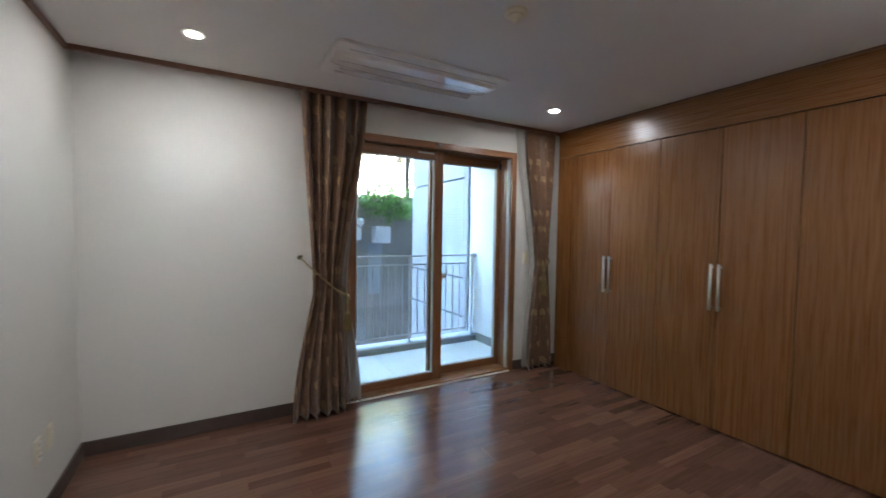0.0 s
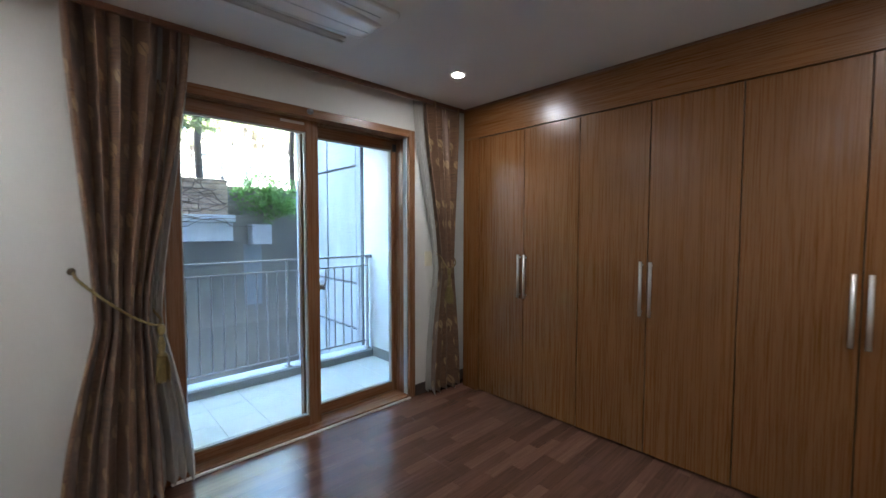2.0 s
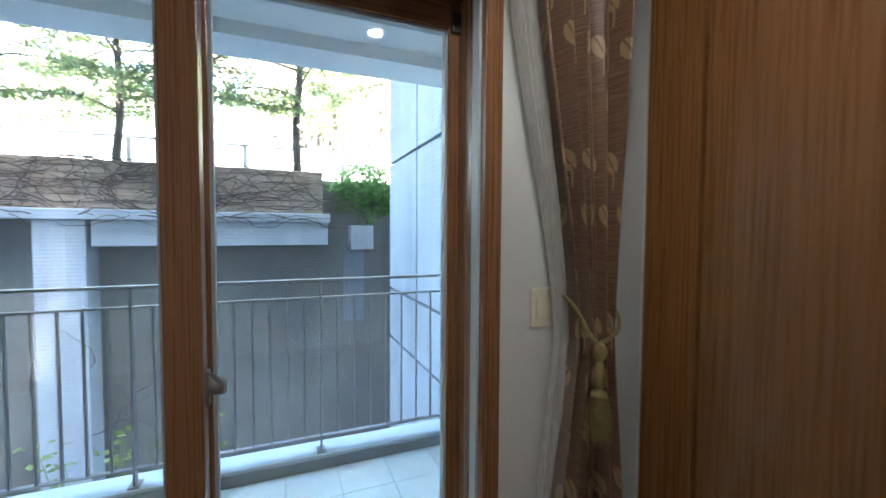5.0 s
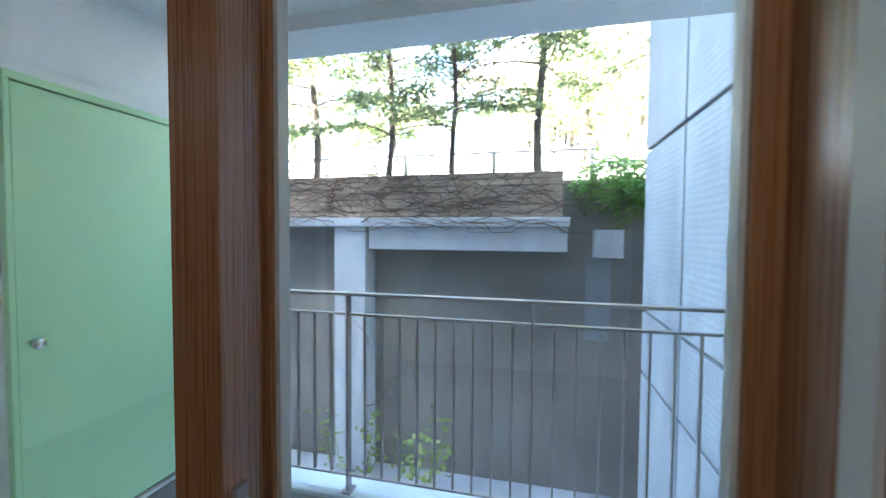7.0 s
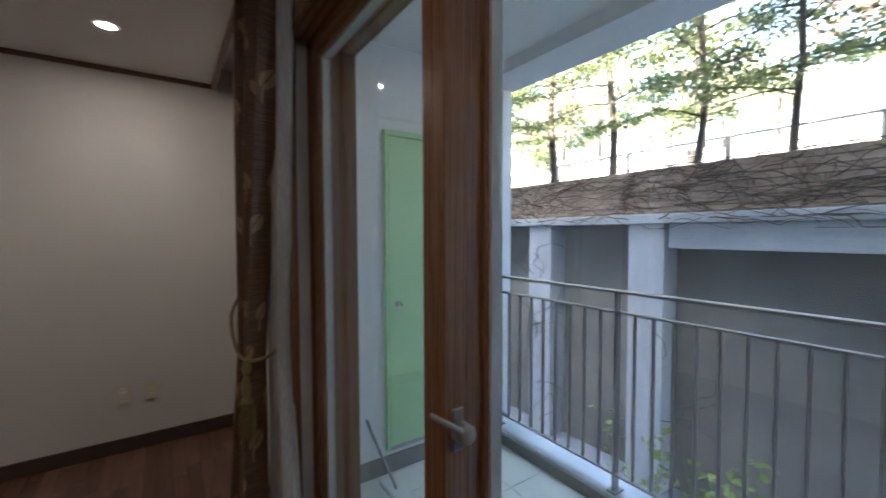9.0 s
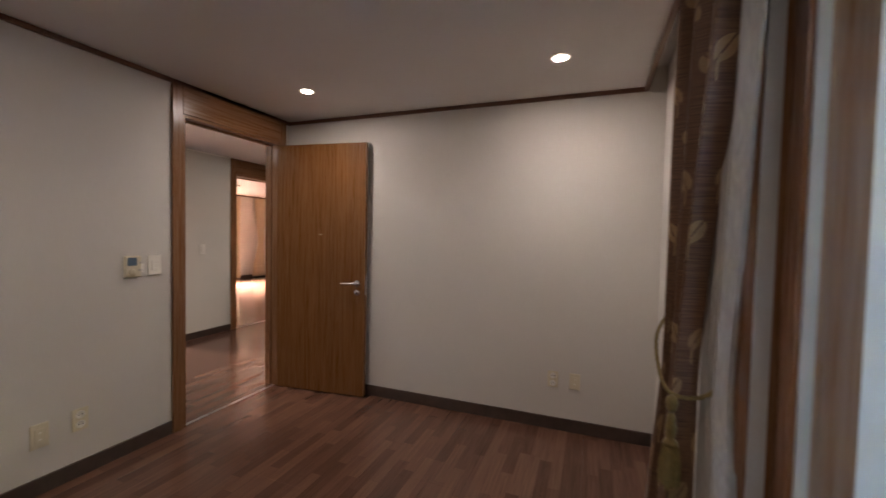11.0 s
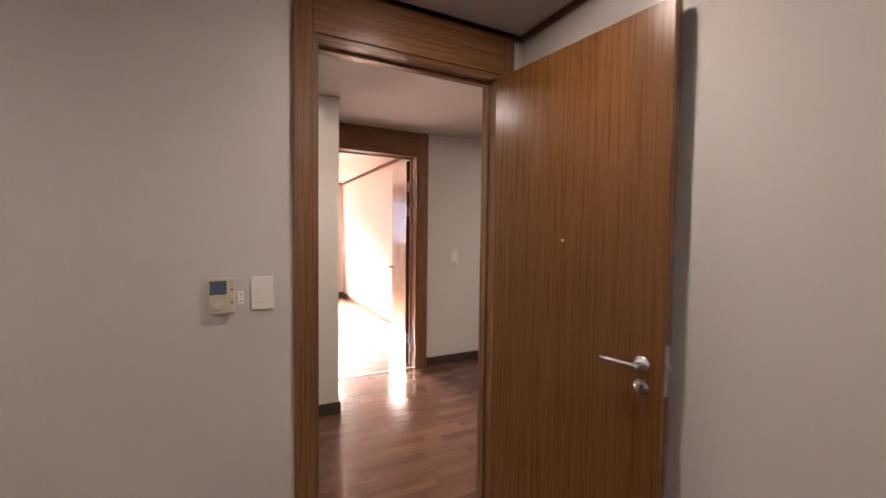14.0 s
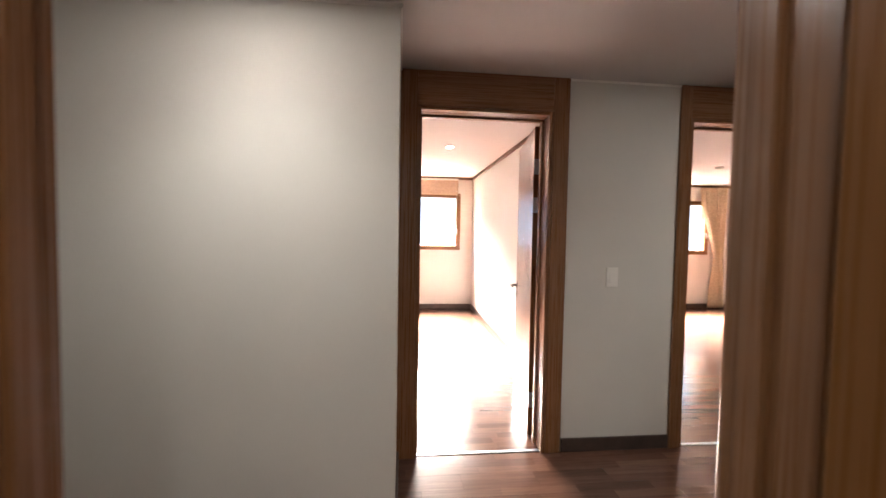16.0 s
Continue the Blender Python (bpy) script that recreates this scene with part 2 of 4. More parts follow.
needle = leaf_material("larch_needles", (0.085, 0.125, 0.055), (0.22, 0.26, 0.11))
wood_far = leaf_material("far_foliage", (0.16, 0.20, 0.09), (0.38, 0.37, 0.19))
blossom = leaf_material("bare_twigs", (0.20, 0.13, 0.10), (0.36, 0.24, 0.19))
shrub_leaf = leaf_material("shrub_leaves", (0.07, 0.17, 0.04), (0.20, 0.36, 0.09))
bamboo_leaf = leaf_material("bamboo_leaves", (0.14, 0.20, 0.06), (0.30, 0.36, 0.12))


def glass_material(name, tint=(0.96, 0.99, 0.98)):
    m, nt, b = material(name, 0.0)
    glossy = node(nt, "ShaderNodeBsdfGlossy", Roughness=0.0)
    clear = node(nt, "ShaderNodeBsdfTransparent", Color=(*tint, 1))
    lw = node(nt, "ShaderNodeLayerWeight", Blend=0.5)
    gloss = math_node(nt, "ADD", math_node(nt, "MULTIPLY", math_node(nt, "POWER", lw.outputs["Facing"], 5.0), 0.9), 0.04)
    ms = nt.nodes.new("ShaderNodeMixShader")
    nt.links.new(gloss, ms.inputs[0])
    nt.links.new(clear.outputs[0], ms.inputs[1])
    nt.links.new(glossy.outputs[0], ms.inputs[2])
    nt.links.new(ms.outputs[0], nt.nodes["Material Output"].inputs[0])
    return m


glass = glass_material("window_glass")


def glow(name, colour, strength):
    m, nt, b = material(name)
    e = node(nt, "ShaderNodeEmission", Color=(*colour, 1), Strength=strength)
    nt.links.new(e.outputs[0], nt.nodes["Material Output"].inputs[0])
    return m


lamp_glow = glow("downlight_lens", (1, 0.96, 0.90), 14)


def drape_material():
    """Brown woven cloth with crosswise slubs and pale leaf sprays."""
    m, nt, b = material("leaf_jacquard", 0.5)
    uv = nt.nodes.new("ShaderNodeTexCoord").outputs["UV"]
    mp = node(nt, "ShaderNodeMapping", Scale=(9, 230, 1))
    nt.links.new(uv, mp.inputs[0])
    slub = noise_out(nt, mp.outputs[0], 1, 3, 0.6)
    cloth = ramp(nt, slub, [(0.36, (0.085, 0.039, 0.018)), (0.5, (0.135, 0.066, 0.031)), (0.64, (0.190, 0.100, 0.048))])
    sep = nt.nodes.new("ShaderNodeSeparateXYZ")
    nt.links.new(uv, sep.inputs[0])
    row = math_node(nt, "FLOOR", math_node(nt, "DIVIDE", sep.outputs[1], 0.16))
    px = math_node(nt, "SUBTRACT", math_node(nt, "FRACT", math_node(nt, "ADD", math_node(nt, "DIVIDE", sep.outputs[0], 0.17), math_node(nt, "MULTIPLY", row, 0.37))), 0.5)
    py = math_node(nt, "SUBTRACT", math_node(nt, "FRACT", math_node(nt, "DIVIDE", sep.outputs[1], 0.16)), 0.5)
    # a leaf: an ellipse turned about, with a dark midrib, on a thin stalk
    qx = math_node(nt, "ADD", math_node(nt, "MULTIPLY", px, 0.86), math_node(nt, "MULTIPLY", py, 0.5))
    qy = math_node(nt, "SUBTRACT", math_node(nt, "MULTIPLY", py, 0.86), math_node(nt, "MULTIPLY", px, 0.5))
    rx = math_node(nt, "POWER", math_node(nt, "ABSOLUTE", math_node(nt, "DIVIDE", qx, 0.15)), 1.7)
    ry = math_node(nt, "POWER", math_node(nt, "ABSOLUTE", math_node(nt, "DIVIDE", qy, 0.24)), 1.7)
    leaf = math_node(nt, "LESS_THAN", math_node(nt, "ADD", rx, ry), 1.0)
    rib = math_node(nt, "GREATER_THAN", math_node(nt, "ABSOLUTE", qx), 0.016)
    stalk = math_node(nt, "MULTIPLY", math_node(nt, "LESS_THAN", math_node(nt, "ABSOLUTE", math_node(nt, "ADD", qx, math_node(nt, "MULTIPLY", math_node(nt, "MULTIPLY", qy, qy), 0.9))), 0.022), math_node(nt, "LESS_THAN", qy, -0.1))
    mask = math_node(nt, "MAXIMUM", math_node(nt, "MULTIPLY", leaf, rib), stalk)
    nt.links.new(mix(nt, "MIX", math_node(nt, "MULTIPLY", mask, 0.62), cloth, (0.44, 0.30, 0.15)), b.inputs["Base Color"])
    bump(nt, b, slub, 0.4, 0.001)
    b.inputs["Sheen Weight"].default_value = 0.3
    return m


drape_cloth = drape_material()


def sheer_material(name, colour, cover):
    m, nt, b = material(name, 0.7)
    b.inputs["Base Color"].default_value = (*colour, 1)
    weave = noise_out(nt, place(nt, (160, 160, 9)), 1, 3)
    clear = node(nt, "ShaderNodeBsdfTransparent", Color=(1, 1, 1, 1))
    ms = nt.nodes.new("ShaderNodeMixShader")
    rng = nt.nodes.new("ShaderNodeMapRange")
    rng.inputs["To Min"].default_value, rng.inputs["To Max"].default_value = cover - 0.2, cover + 0.2
    nt.links.new(weave, rng.inputs[0])
    nt.links.new(rng.outputs[0], ms.inputs[0])
    nt.links.new(clear.outputs[0], ms.inputs[1])
    nt.links.new(b.outputs[0], ms.inputs[2])
    nt.links.new(ms.outputs[0], nt.nodes["Material Output"].inputs[0])
    return m


sheer_cloth = sheer_material("sheer_voile", (0.60, 0.57, 0.53), 0.55)
cream_cloth = plain("cream_linen", (0.50, 0.42, 0.30), 0.85, spread=0.15, scale=30, fine=300)
blind_cloth = plain("beige_blind", (0.48, 0.36, 0.27), 0.85, spread=0.1, scale=30, fine=300)


# ---- shapes ----
def add_box(bm, x0, x1, y0, y1, z0, z1, bevel=0.0):
    c = bmesh.ops.create_cube(bm, size=1)["verts"]
    for v in c:
        v.co = Vector((x0 + (v.co.x + .5) * (x1 - x0), y0 + (v.co.y + .5) * (y1 - y0), z0 + (v.co.z + .5) * (z1 - z0)))
    if bevel:
        es = list({e for v in c for e in v.link_edges})
        bmesh.ops.bevel(bm, geom=es, offset=bevel, segments=2, affect="EDGES", profile=0.5)


def boxes(*dims, bevel=0.0):
    bm = bmesh.new()
    for d in dims:
        add_box(bm, *d, bevel=bevel)
    return bm


def add_tube(bm, pts, r, sides=8, cap=True):
    pts = [Vector(p) for p in pts]
    rs = r if isinstance(r, (list, tuple)) else [r] * len(pts)
    rings = []
    for i, p in enumerate(pts):
        d = (pts[min(i + 1, len(pts) - 1)] - pts[max(i - 1, 0)]).normalized()
        up = Vector((0, 0, 1)) if abs(d.z) < 0.9 else Vector((1, 0, 0))
        s = d.cross(up).normalized()
        u = s.cross(d)
        rings.append([bm.verts.new(p + rs[i] * (math.cos(k * 2 * math.pi / sides) * s + math.sin(k * 2 * math.pi / sides) * u)) for k in range(sides)])
    for a, b in zip(rings, rings[1:]):
        for k in range(sides):
            bm.faces.new((a[k], a[(k + 1) % sides], b[(k + 1) % sides], b[k]))
    if cap:
        bm.faces.new(rings[0][::-1])
        bm.faces.new(rings[-1])


def tube(*args, **kw):
    bm = bmesh.new()
    add_tube(bm, *args, **kw)
    return bm


def lathe(profile, sides=32, axis=2, at=(0, 0, 0)):
    """A turned shape: profile of (radius, height)."""
    bm = bmesh.new()
    rings = []
    for r, h in profile:
        ring = []
        for k in range(sides):
            c, s = max(r, 1e-5) * math.cos(2 * math.pi * k / sides), max(r, 1e-5) * math.sin(2 * math.pi * k / sides)
            p = {2: (c, s, h), 1: (c, h, -s), 0: (h, c, s)}[axis]
            ring.append(bm.verts.new(Vector(p) + Vector(at)))
        rings.append(ring)
    for a, b in zip(rings, rings[1:]):
        for k in range(sides):
            bm.faces.new((a[k], a[(k + 1) % sides], b[(k + 1) % sides], b[k]))
    bm.faces.new(rings[0][::-1])
    bm.faces.new(rings[-1])
    bmesh.ops.recalc_face_normals(bm, faces=bm.faces)
    return bm


def mesh_of(name, bm, mat, smooth=False):
    me = bpy.data.meshes.new(name)
    bmesh.ops.recalc_face_normals(bm, faces=bm.faces)
    bm.to_mesh(me)
    bm.free()
    me.materials.append(mat)
    if smooth:
        for p in me.polygons:
            p.use_smooth = True
    return me


def part(name, bm, mat, parent=None, label="", smooth=False):
    ob = new(name, mesh_of(name, bm, mat, smooth))
    if parent:
        ob.parent = parent
        ob.matrix_parent_inverse = parent.matrix_world.inverted()
    if label:
        ob["label"] = label
    return ob


def thing(name, label, category, at=(0, 0, 0), group="", kind=""):
    ob = new(name)
    ob.location = at
    ob.empty_display_size = 0.1
    ob.matrix_world = Matrix.Translation(at)
    return tagged(ob, label, category, group, kind)


def structure(name, bm, mat, label, category):
    return tagged(part(name, bm, mat), label, category, kind="structure")


# ---- the setting ----
DX0, DX1, DZ = -0.63, 0.195, 2.075        # door of the room
AX0, AX1 = -1.07, -0.295                   # door of the first room across the hall
CX0, CX1 = -2.80, -2.00                    # door of the second room
WX0, WX1, WZ = 0.72, 2.40, 2.075          # sliding door to the balcony, outside of its frame
AWX = (-1.19, 0.35, 1.08, 2.02)            # window of the first far room
CWX = (-5.95, -4.45, 1.05, 2.0)            # window of the second far room
floor_slab = structure("floor", boxes((-8, 3.6, -7.2, YO - 0.02, -0.3, -0.012)), base_wood, "dark walnut laminate strip floor with a soft sheen", "floor")
structure("wall_west", boxes((XL - 0.15, XL, YB, YO, -0.3, 2.6)), paper, "plain off-white papered wall", "wall")
structure("wall_north", boxes((XL, WX0, YW, YO, -0.3, 2.6), (WX1, 3.2, YW, YO, -0.3, 2.6), (WX0, WX1, YW, YO, WZ, 2.6)), paper,
          "off-white papered wall round the balcony door", "wall")
structure("wall_east", boxes((2.96, 3.2, YB, YW, -0.3, 2.6)), paper, "plain off-white papered wall", "wall")
structure("wall_south", boxes((XL - 0.15, DX0 - 0.02, HY0, YB, -0.3, 2.6), (DX1 + 0.02, 3.2, HY0, YB, -0.3, 2.6), (DX0 - 0.02, DX1 + 0.02, HY0, YB, 2.09, 2.6)), paper,
          "off-white papered wall with the room's door", "wall")
structure("ceiling", boxes((XL - 0.1, 3.2, YB - 0.1, YT, H, H + 0.1), (XL - 0.1, 3.2, YT, YO, 2.42, 2.52), (XL - 0.1, 3.2, YT - 0.012, YT, H + 0.05, 2.45)), ceiling_paint,
          "flat off-white ceiling with a curtain box", "ceiling")
structure("crown_trim", boxes((XL, XR, YT - 0.022, YT + 0.002, H - 0.028, H + 0.09), (XL, XL + 0.02, YB, YT - 0.022, H - 0.028, H - 0.001),
                              (XL + 0.02, XR - 0.04, YB, YB + 0.02, H - 0.028, H - 0.001), bevel=0.003), crown_wood, "thin dark wood trim along the ceiling", "trim")
structure("baseboard_west", boxes((XL, XL + 0.014, YB + 0.014, YW - 0.014, 0, 0.085), bevel=0.003), base_wood, "dark brown wooden baseboard", "baseboard")
structure("baseboard_north", boxes((XL, WX0 - 0.004, YW - 0.014, YW, 0, 0.085), (WX1 + 0.004, 2.95, YW - 0.014, YW, 0, 0.085), bevel=0.003), base_wood, "dark brown wooden baseboard", "baseboard")
structure("baseboard_south", boxes((DX1 + 0.095, 2.86, YB, YB + 0.014, 0, 0.085), (XL + 0.014, DX0 - 0.09, YB, YB + 0.014, 0, 0.085), bevel=0.003), base_wood, "dark brown wooden baseboard", "baseboard")

# hall and far rooms
structure("hall_wall_south", boxes((-8, CX0 - 0.02, HY1 - 0.16, HY1, -0.3, 2.6), (CX1 + 0.02, AX0 - 0.02, HY1 - 0.16, HY1, -0.3, 2.6), (AX1 + 0.02, -0.177, HY1 - 0.16, HY1, -0.3, 2.6),
          (CX0 - 0.02, CX1 + 0.02, HY1 - 0.16, HY1, 2.09, 2.6), (AX0 - 0.02, AX1 + 0.02, HY1 - 0.16, HY1, 2.09, 2.6)), hall_paper, "cream papered hall wall with two doorways", "wall")
structure("hall_wall_return", boxes((-0.177, 3.2, HY1 - 0.16, -1.545, -0.3, 2.6)), hall_paper, "cream papered wall corner in the hall", "wall")
structure("hall_wall_east", boxes((3.2, 3.4, -2.4, 0, -0.3, 2.6)), hall_paper, "cream papered hall wall", "wall")
structure("hall_wall_west", boxes((-8.2, -8, -7.2, 3, -0.3, 2.6)), hall_paper, "cream papered hall wall", "wall")
structure("hall_wall_north", boxes((-8, XL - 0.15, HY0, HY0 + 0.15, -0.3, 2.6)), hall_paper, "cream papered hall wall", "wall")
structure("hall_ceiling", boxes((-8, 3.3, HY1 - 0.05, HY0 + 0.1, H, H + 0.1)), ceiling_paint, "flat off-white hall ceiling", "ceiling")
structure("hall_shadow_gap", boxes((-0.185, 3.2, -1.545, -1.537, H - 0.016, H), (-0.185, -0.177, HY1, -1.537, H - 0.016, H), (-8, -0.19, HY1, HY1 + 0.008, H - 0.012, H)), white_plastic, "thin white moulding under the hall ceiling", "trim")
structure("hall_baseboard", boxes((-0.19, 3.2, -1.545, -1.531, 0, 0.085), (-0.191, -0.177, HY1 + 0.08, -1.531, 0, 0.085), (CX1 + 0.09, AX0 - 0.13, HY1, HY1 + 0.014, 0, 0.085), bevel=0.003), base_wood, "dark brown wooden baseboard", "baseboard")
structure("far_wall_south", boxes((-8, CWX[0], FY - 0.25, FY, -0.3, 2.6), (CWX[1], AWX[0], FY - 0.25, FY, -0.3, 2.6), (AWX[1], 3.2, FY - 0.25, FY, -0.3, 2.6),
          (CWX[0], CWX[1], FY - 0.25, FY, -0.3, CWX[2]), (CWX[0], CWX[1], FY - 0.25, FY, CWX[3], 2.6), (AWX[0], AWX[1], FY - 0.25, FY, -0.3, AWX[2]), (AWX[0], AWX[1], FY - 0.25, FY, AWX[3], 2.6)), paper,
          "white papered window wall of the far rooms", "wall")
structure("far_partition", boxes((-1.62, -1.44, FY, HY1 - 0.16, -0.3, 2.6)), paper, "white papered partition between two rooms", "wall")
structure("far_wall_east", boxes((3.2, 3.4, FY - 0.25, HY1, -0.3, 2.6)), paper, "white papered wall", "wall")
structure("far_ceiling", boxes((-8, 3.3, FY - 0.2, HY1 - 0.16, H + 0.03, H + 0.13)), ceiling_paint, "flat white ceiling of the far rooms", "ceiling")
structure("far_crown_trim", boxes((-1.44, -1.42, FY, HY1 - 0.16, H - 0.01, H + 0.03), (-1.42, 3.2, FY, FY + 0.02, H - 0.01, H + 0.03), (-8, -1.62, FY, FY + 0.02, H - 0.01, H + 0.03)), crown_wood, "thin dark wood trim along the ceiling", "trim")
structure("far_baseboard", boxes((-1.44, -1.426, FY + 0.014, HY1 - 0.16, 0, 0.085), (-1.44, 3.2, FY, FY + 0.014, 0, 0.085), (-8, -1.62, FY, FY + 0.014, 0, 0.085), bevel=0.003), base_wood, "dark brown wooden baseboard", "baseboard")
# unseen blocks, added to keep the sun off the gap behind the balcony
structure("shading_storeys", boxes((-26, 3.4, -7.4, 2.99, 2.62, 9.0), (BX0 - 0.3, 3.4, 2.99, BY1 + 0.05, 2.62, 9.0), (-26, -8.2, -7.4, 2.99, -2.0, 2.62)), stucco_blue, "unseen pale grey stucco storeys, added to shade the retaining wall", "wall")

# ---- balcony shell ----
structure("balcony_wall_west", boxes((BX0 - 0.25, BX0, YO, BY1 + 0.03, -2.2, 2.62)), white_paint, "white painted balcony side wall", "wall")
structure("balcony_wall_east", boxes((BX1, BX1 + 0.25, YO, BY1, -2.2, 2.62)), white_paint, "white painted balcony side wall", "wall")
structure("balcony_ceiling", boxes((BX0, BX1, YO, 4.2, BH, BH + 0.17), (BX0, BX1, 4.2, BY1 + 0.04, 2.37, 2.62)), white_paint, "white painted balcony ceiling with an edge beam", "ceiling")
structure("balcony_floor", boxes((BX0, BX1, YO, 4.27, BZ - 0.2, BZ - 0.008)), grout, "pale tiled balcony floor", "floor")
structure("balcony_curb", boxes((BX0, BX1, 4.27, BY1, BZ - 0.3, -0.082), bevel=0.012), curb_cement, "pale cement balcony kerb", "trim")
structure("balcony_skirting", boxes((BX0, BX0 + 0.012, YO, 4.27, BZ, BZ + 0.11), (BX0 + 0.012, BX1 - 0.012, 4.258, 4.27, BZ, -0.1), (BX1 - 0.012, BX1, YO, 4.27, BZ, BZ + 0.11), bevel=0.002), skirting_grey, "grey skirting along the balcony", "baseboard")


# ---- doors ----
def door_frame(name, x0, x1, y0, y1, wide, top, label):
    """A lined doorway with flat casings up to the ceiling and a panel over the door. y0: the far side, y1: the near side."""
    f = thing(name, label, "door frame", ((x0 + x1) / 2, (y0 + y1) / 2, 0), kind="structure")
    part("jamb", boxes((x0 - 0.02, x0, y0 - 0.012, y1 + 0.012, 0, top + 0.02), bevel=0.002), trim_v, f)
    part("jamb", boxes((x1, x1 + 0.02, y0 - 0.012, y1 + 0.012, 0, top + 0.02), bevel=0.002), trim_v, f)
    part("head", boxes((x0, x1, y0 - 0.012, y1 + 0.012, top, top + 0.02), bevel=0.002), trim_x, f)
    part("door_stop", boxes((x0, x0 + 0.012, y0 + 0.03, y0 + 0.06, 0, top), (x1 - 0.012, x1, y0 + 0.03, y0 + 0.06, 0, top), (x0, x1, y0 + 0.03, y0 + 0.06, top - 0.012, top)), trim_v, f)
    for y, s in ((y1, 1), (y0, -1)):
        a, b = sorted((y, y + s * 0.02))
        part("casing", boxes((x0 - wide, x0 - 0.02, a, b, 0, H - 0.002), bevel=0.003), trim_v, f)
        part("casing", boxes((x1 + 0.02, x1 + wide, a, b, 0, H - 0.002), bevel=0.003), trim_v, f)
        part("over_panel", boxes((x0 - 0.02, x1 + 0.02, a, b, top + 0.02, H - 0.002), bevel=0.003), trim_x, f)
    part("threshold", boxes((x0, x1, y1 - 0.03, y1 - 0.008, -0.005, 0.005), bevel=0.002), steel, f, "thin metal floor strip")
    return f


door_frame("door_frame", DX0, DX1, HY0, YB, 0.09, DZ, "honey oak door frame with a panel up to the ceiling")
door_frame("door_frame", AX0, AX1, HY1 - 0.16, HY1, 0.12, DZ, "honey oak door frame with a panel up to the ceiling")
door_frame("door_frame", CX0, CX1, HY1 - 0.16, HY1, 0.09, DZ, "honey oak door frame with a panel up to the ceiling")


def lever_set(leaf, x, y, z, way):
    """A lever on a rose and a key rose below, on the face at y; way: the side it stands out to."""
    part("rose", lathe([(0.026, 0), (0.026, 0.006), (0.022, 0.009)], 24, 1, (x, y if way > 0 else y - 0.009, z)), chrome, leaf, smooth=True)
    part("lever", tube([(x, y, z), (x, y + way * 0.045, z), (x - 0.012, y + way * 0.052, z), (x - 0.06, y + way * 0.054, z + 0.002), (x - 0.12, y + way * 0.05, z)], [0.010, 0.010, 0.010, 0.009, 0.007], 10), chrome, leaf, "satin chrome lever", smooth=True)
    part("key_rose", lathe([(0.024, 0), (0.024, 0.006), (0.020, 0.009)], 24, 1, (x, y if way > 0 else y - 0.009, z - 0.075)), chrome, leaf, smooth=True)
    part("keyhole", boxes((x - 0.004, x + 0.004, min(y, y + way * 0.0105), max(y, y + way * 0.0105), z - 0.086, z - 0.066)), black_plastic, leaf)


def door_leaf(label, hinge, towards, length, way):
    """A flush veneered leaf, built along x from the hinge and then turned."""
    d = thing("door", label, "door")
    L = length
    part("panel", boxes((0.003, L, -0.02, 0.02, 0.008, 2.062), bevel=0.0015), oak_v, d)
    lever_set(d, L - 0.065, 0.02, 0.93, 1)
    lever_set(d, L - 0.065, -0.02, 0.93, -1)
    part("latch_plate", boxes((L - 0.001, L + 0.002, -0.011, 0.011, 0.84, 1.0)), steel, d)
    part("latch_bolt", boxes((L + 0.002, L + 0.010, -0.006, 0.006, 0.92, 0.94), bevel=0.002), steel, d)
    part("peephole", lathe([(0.005, 0), (0.005, 0.002), (0.003, 0.003)], 16, 1, (L * 0.51, 0.02 if way > 0 else -0.023, 1.32)), white_plastic, d)
    for z in (0.25, 1.55, 1.8):
        part("hinge", tube([(0.0, -way * 0.026, z - 0.05), (0.0, -way * 0.026, z + 0.05)], 0.007, 10), steel, d)
        if way > 0:
            part("hinge_plate", boxes((-0.0015, 0.0025, -0.024, 0.018, z - 0.05, z + 0.05)), steel, d)
    ang = math.degrees(math.atan2(towards[1] - hinge[1], towards[0] - hinge[0]))
    d.matrix_world = pose(hinge[0], hinge[1], 0, 0, 0, ang)
    return d


door_leaf("honey oak flush door standing open against the wall", (DX0 + 0.003, YB + 0.028), (-0.715, 0.60), 0.815, -1)
door_leaf("honey oak flush door standing open into a bright room", (AX0 + 0.003, HY1 - 0.19), (AX0 - 0.13, HY1 - 1.0), 0.78, 1)

# ---- sliding door to the balcony ----
win = thing("window_1", "wood-framed sliding glass door to the balcony, closed", "sliding door", (1.57, 2.85, 0), kind="structure")
FT = 0.055
for x in (WX0, WX1 - FT):
    part("casing", boxes((x, x + FT, YW - 0.015, YO - 0.02, 0, WZ), bevel=0.003), trim_v, win)
part("casing", boxes((WX0 + FT, WX1 - FT, YW - 0.015, YO - 0.02, WZ - FT, WZ), bevel=0.003), trim_x, win)
part("sill", boxes((WX0 + FT, WX1 - FT, YW - 0.015, YW + 0.062, 0.005, 0.024), bevel=0.003), trim_x, win)
part("sill", boxes((1.65, WX1 - FT, YW + 0.064, 2.892, 0.005, 0.02), bevel=0.003), trim_x, win)
part("sill_strip", boxes((WX0 + FT, WX1 - FT, YW - 0.03, YW - 0.016, 0.0, 0.012), bevel=0.002), white_plastic, win, "pale sill strip")
part("track", boxes((WX0 + FT, WX1 - FT, YW - 0.003, YO - 0.02, -0.02, 0.004), (WX0 + FT, WX1 - FT, 2.824, 2.832, 0.004, 0.016), (WX0 + FT, WX1 - FT, 2.922, 2.930, 0.004, 0.016)), aluminium, win)
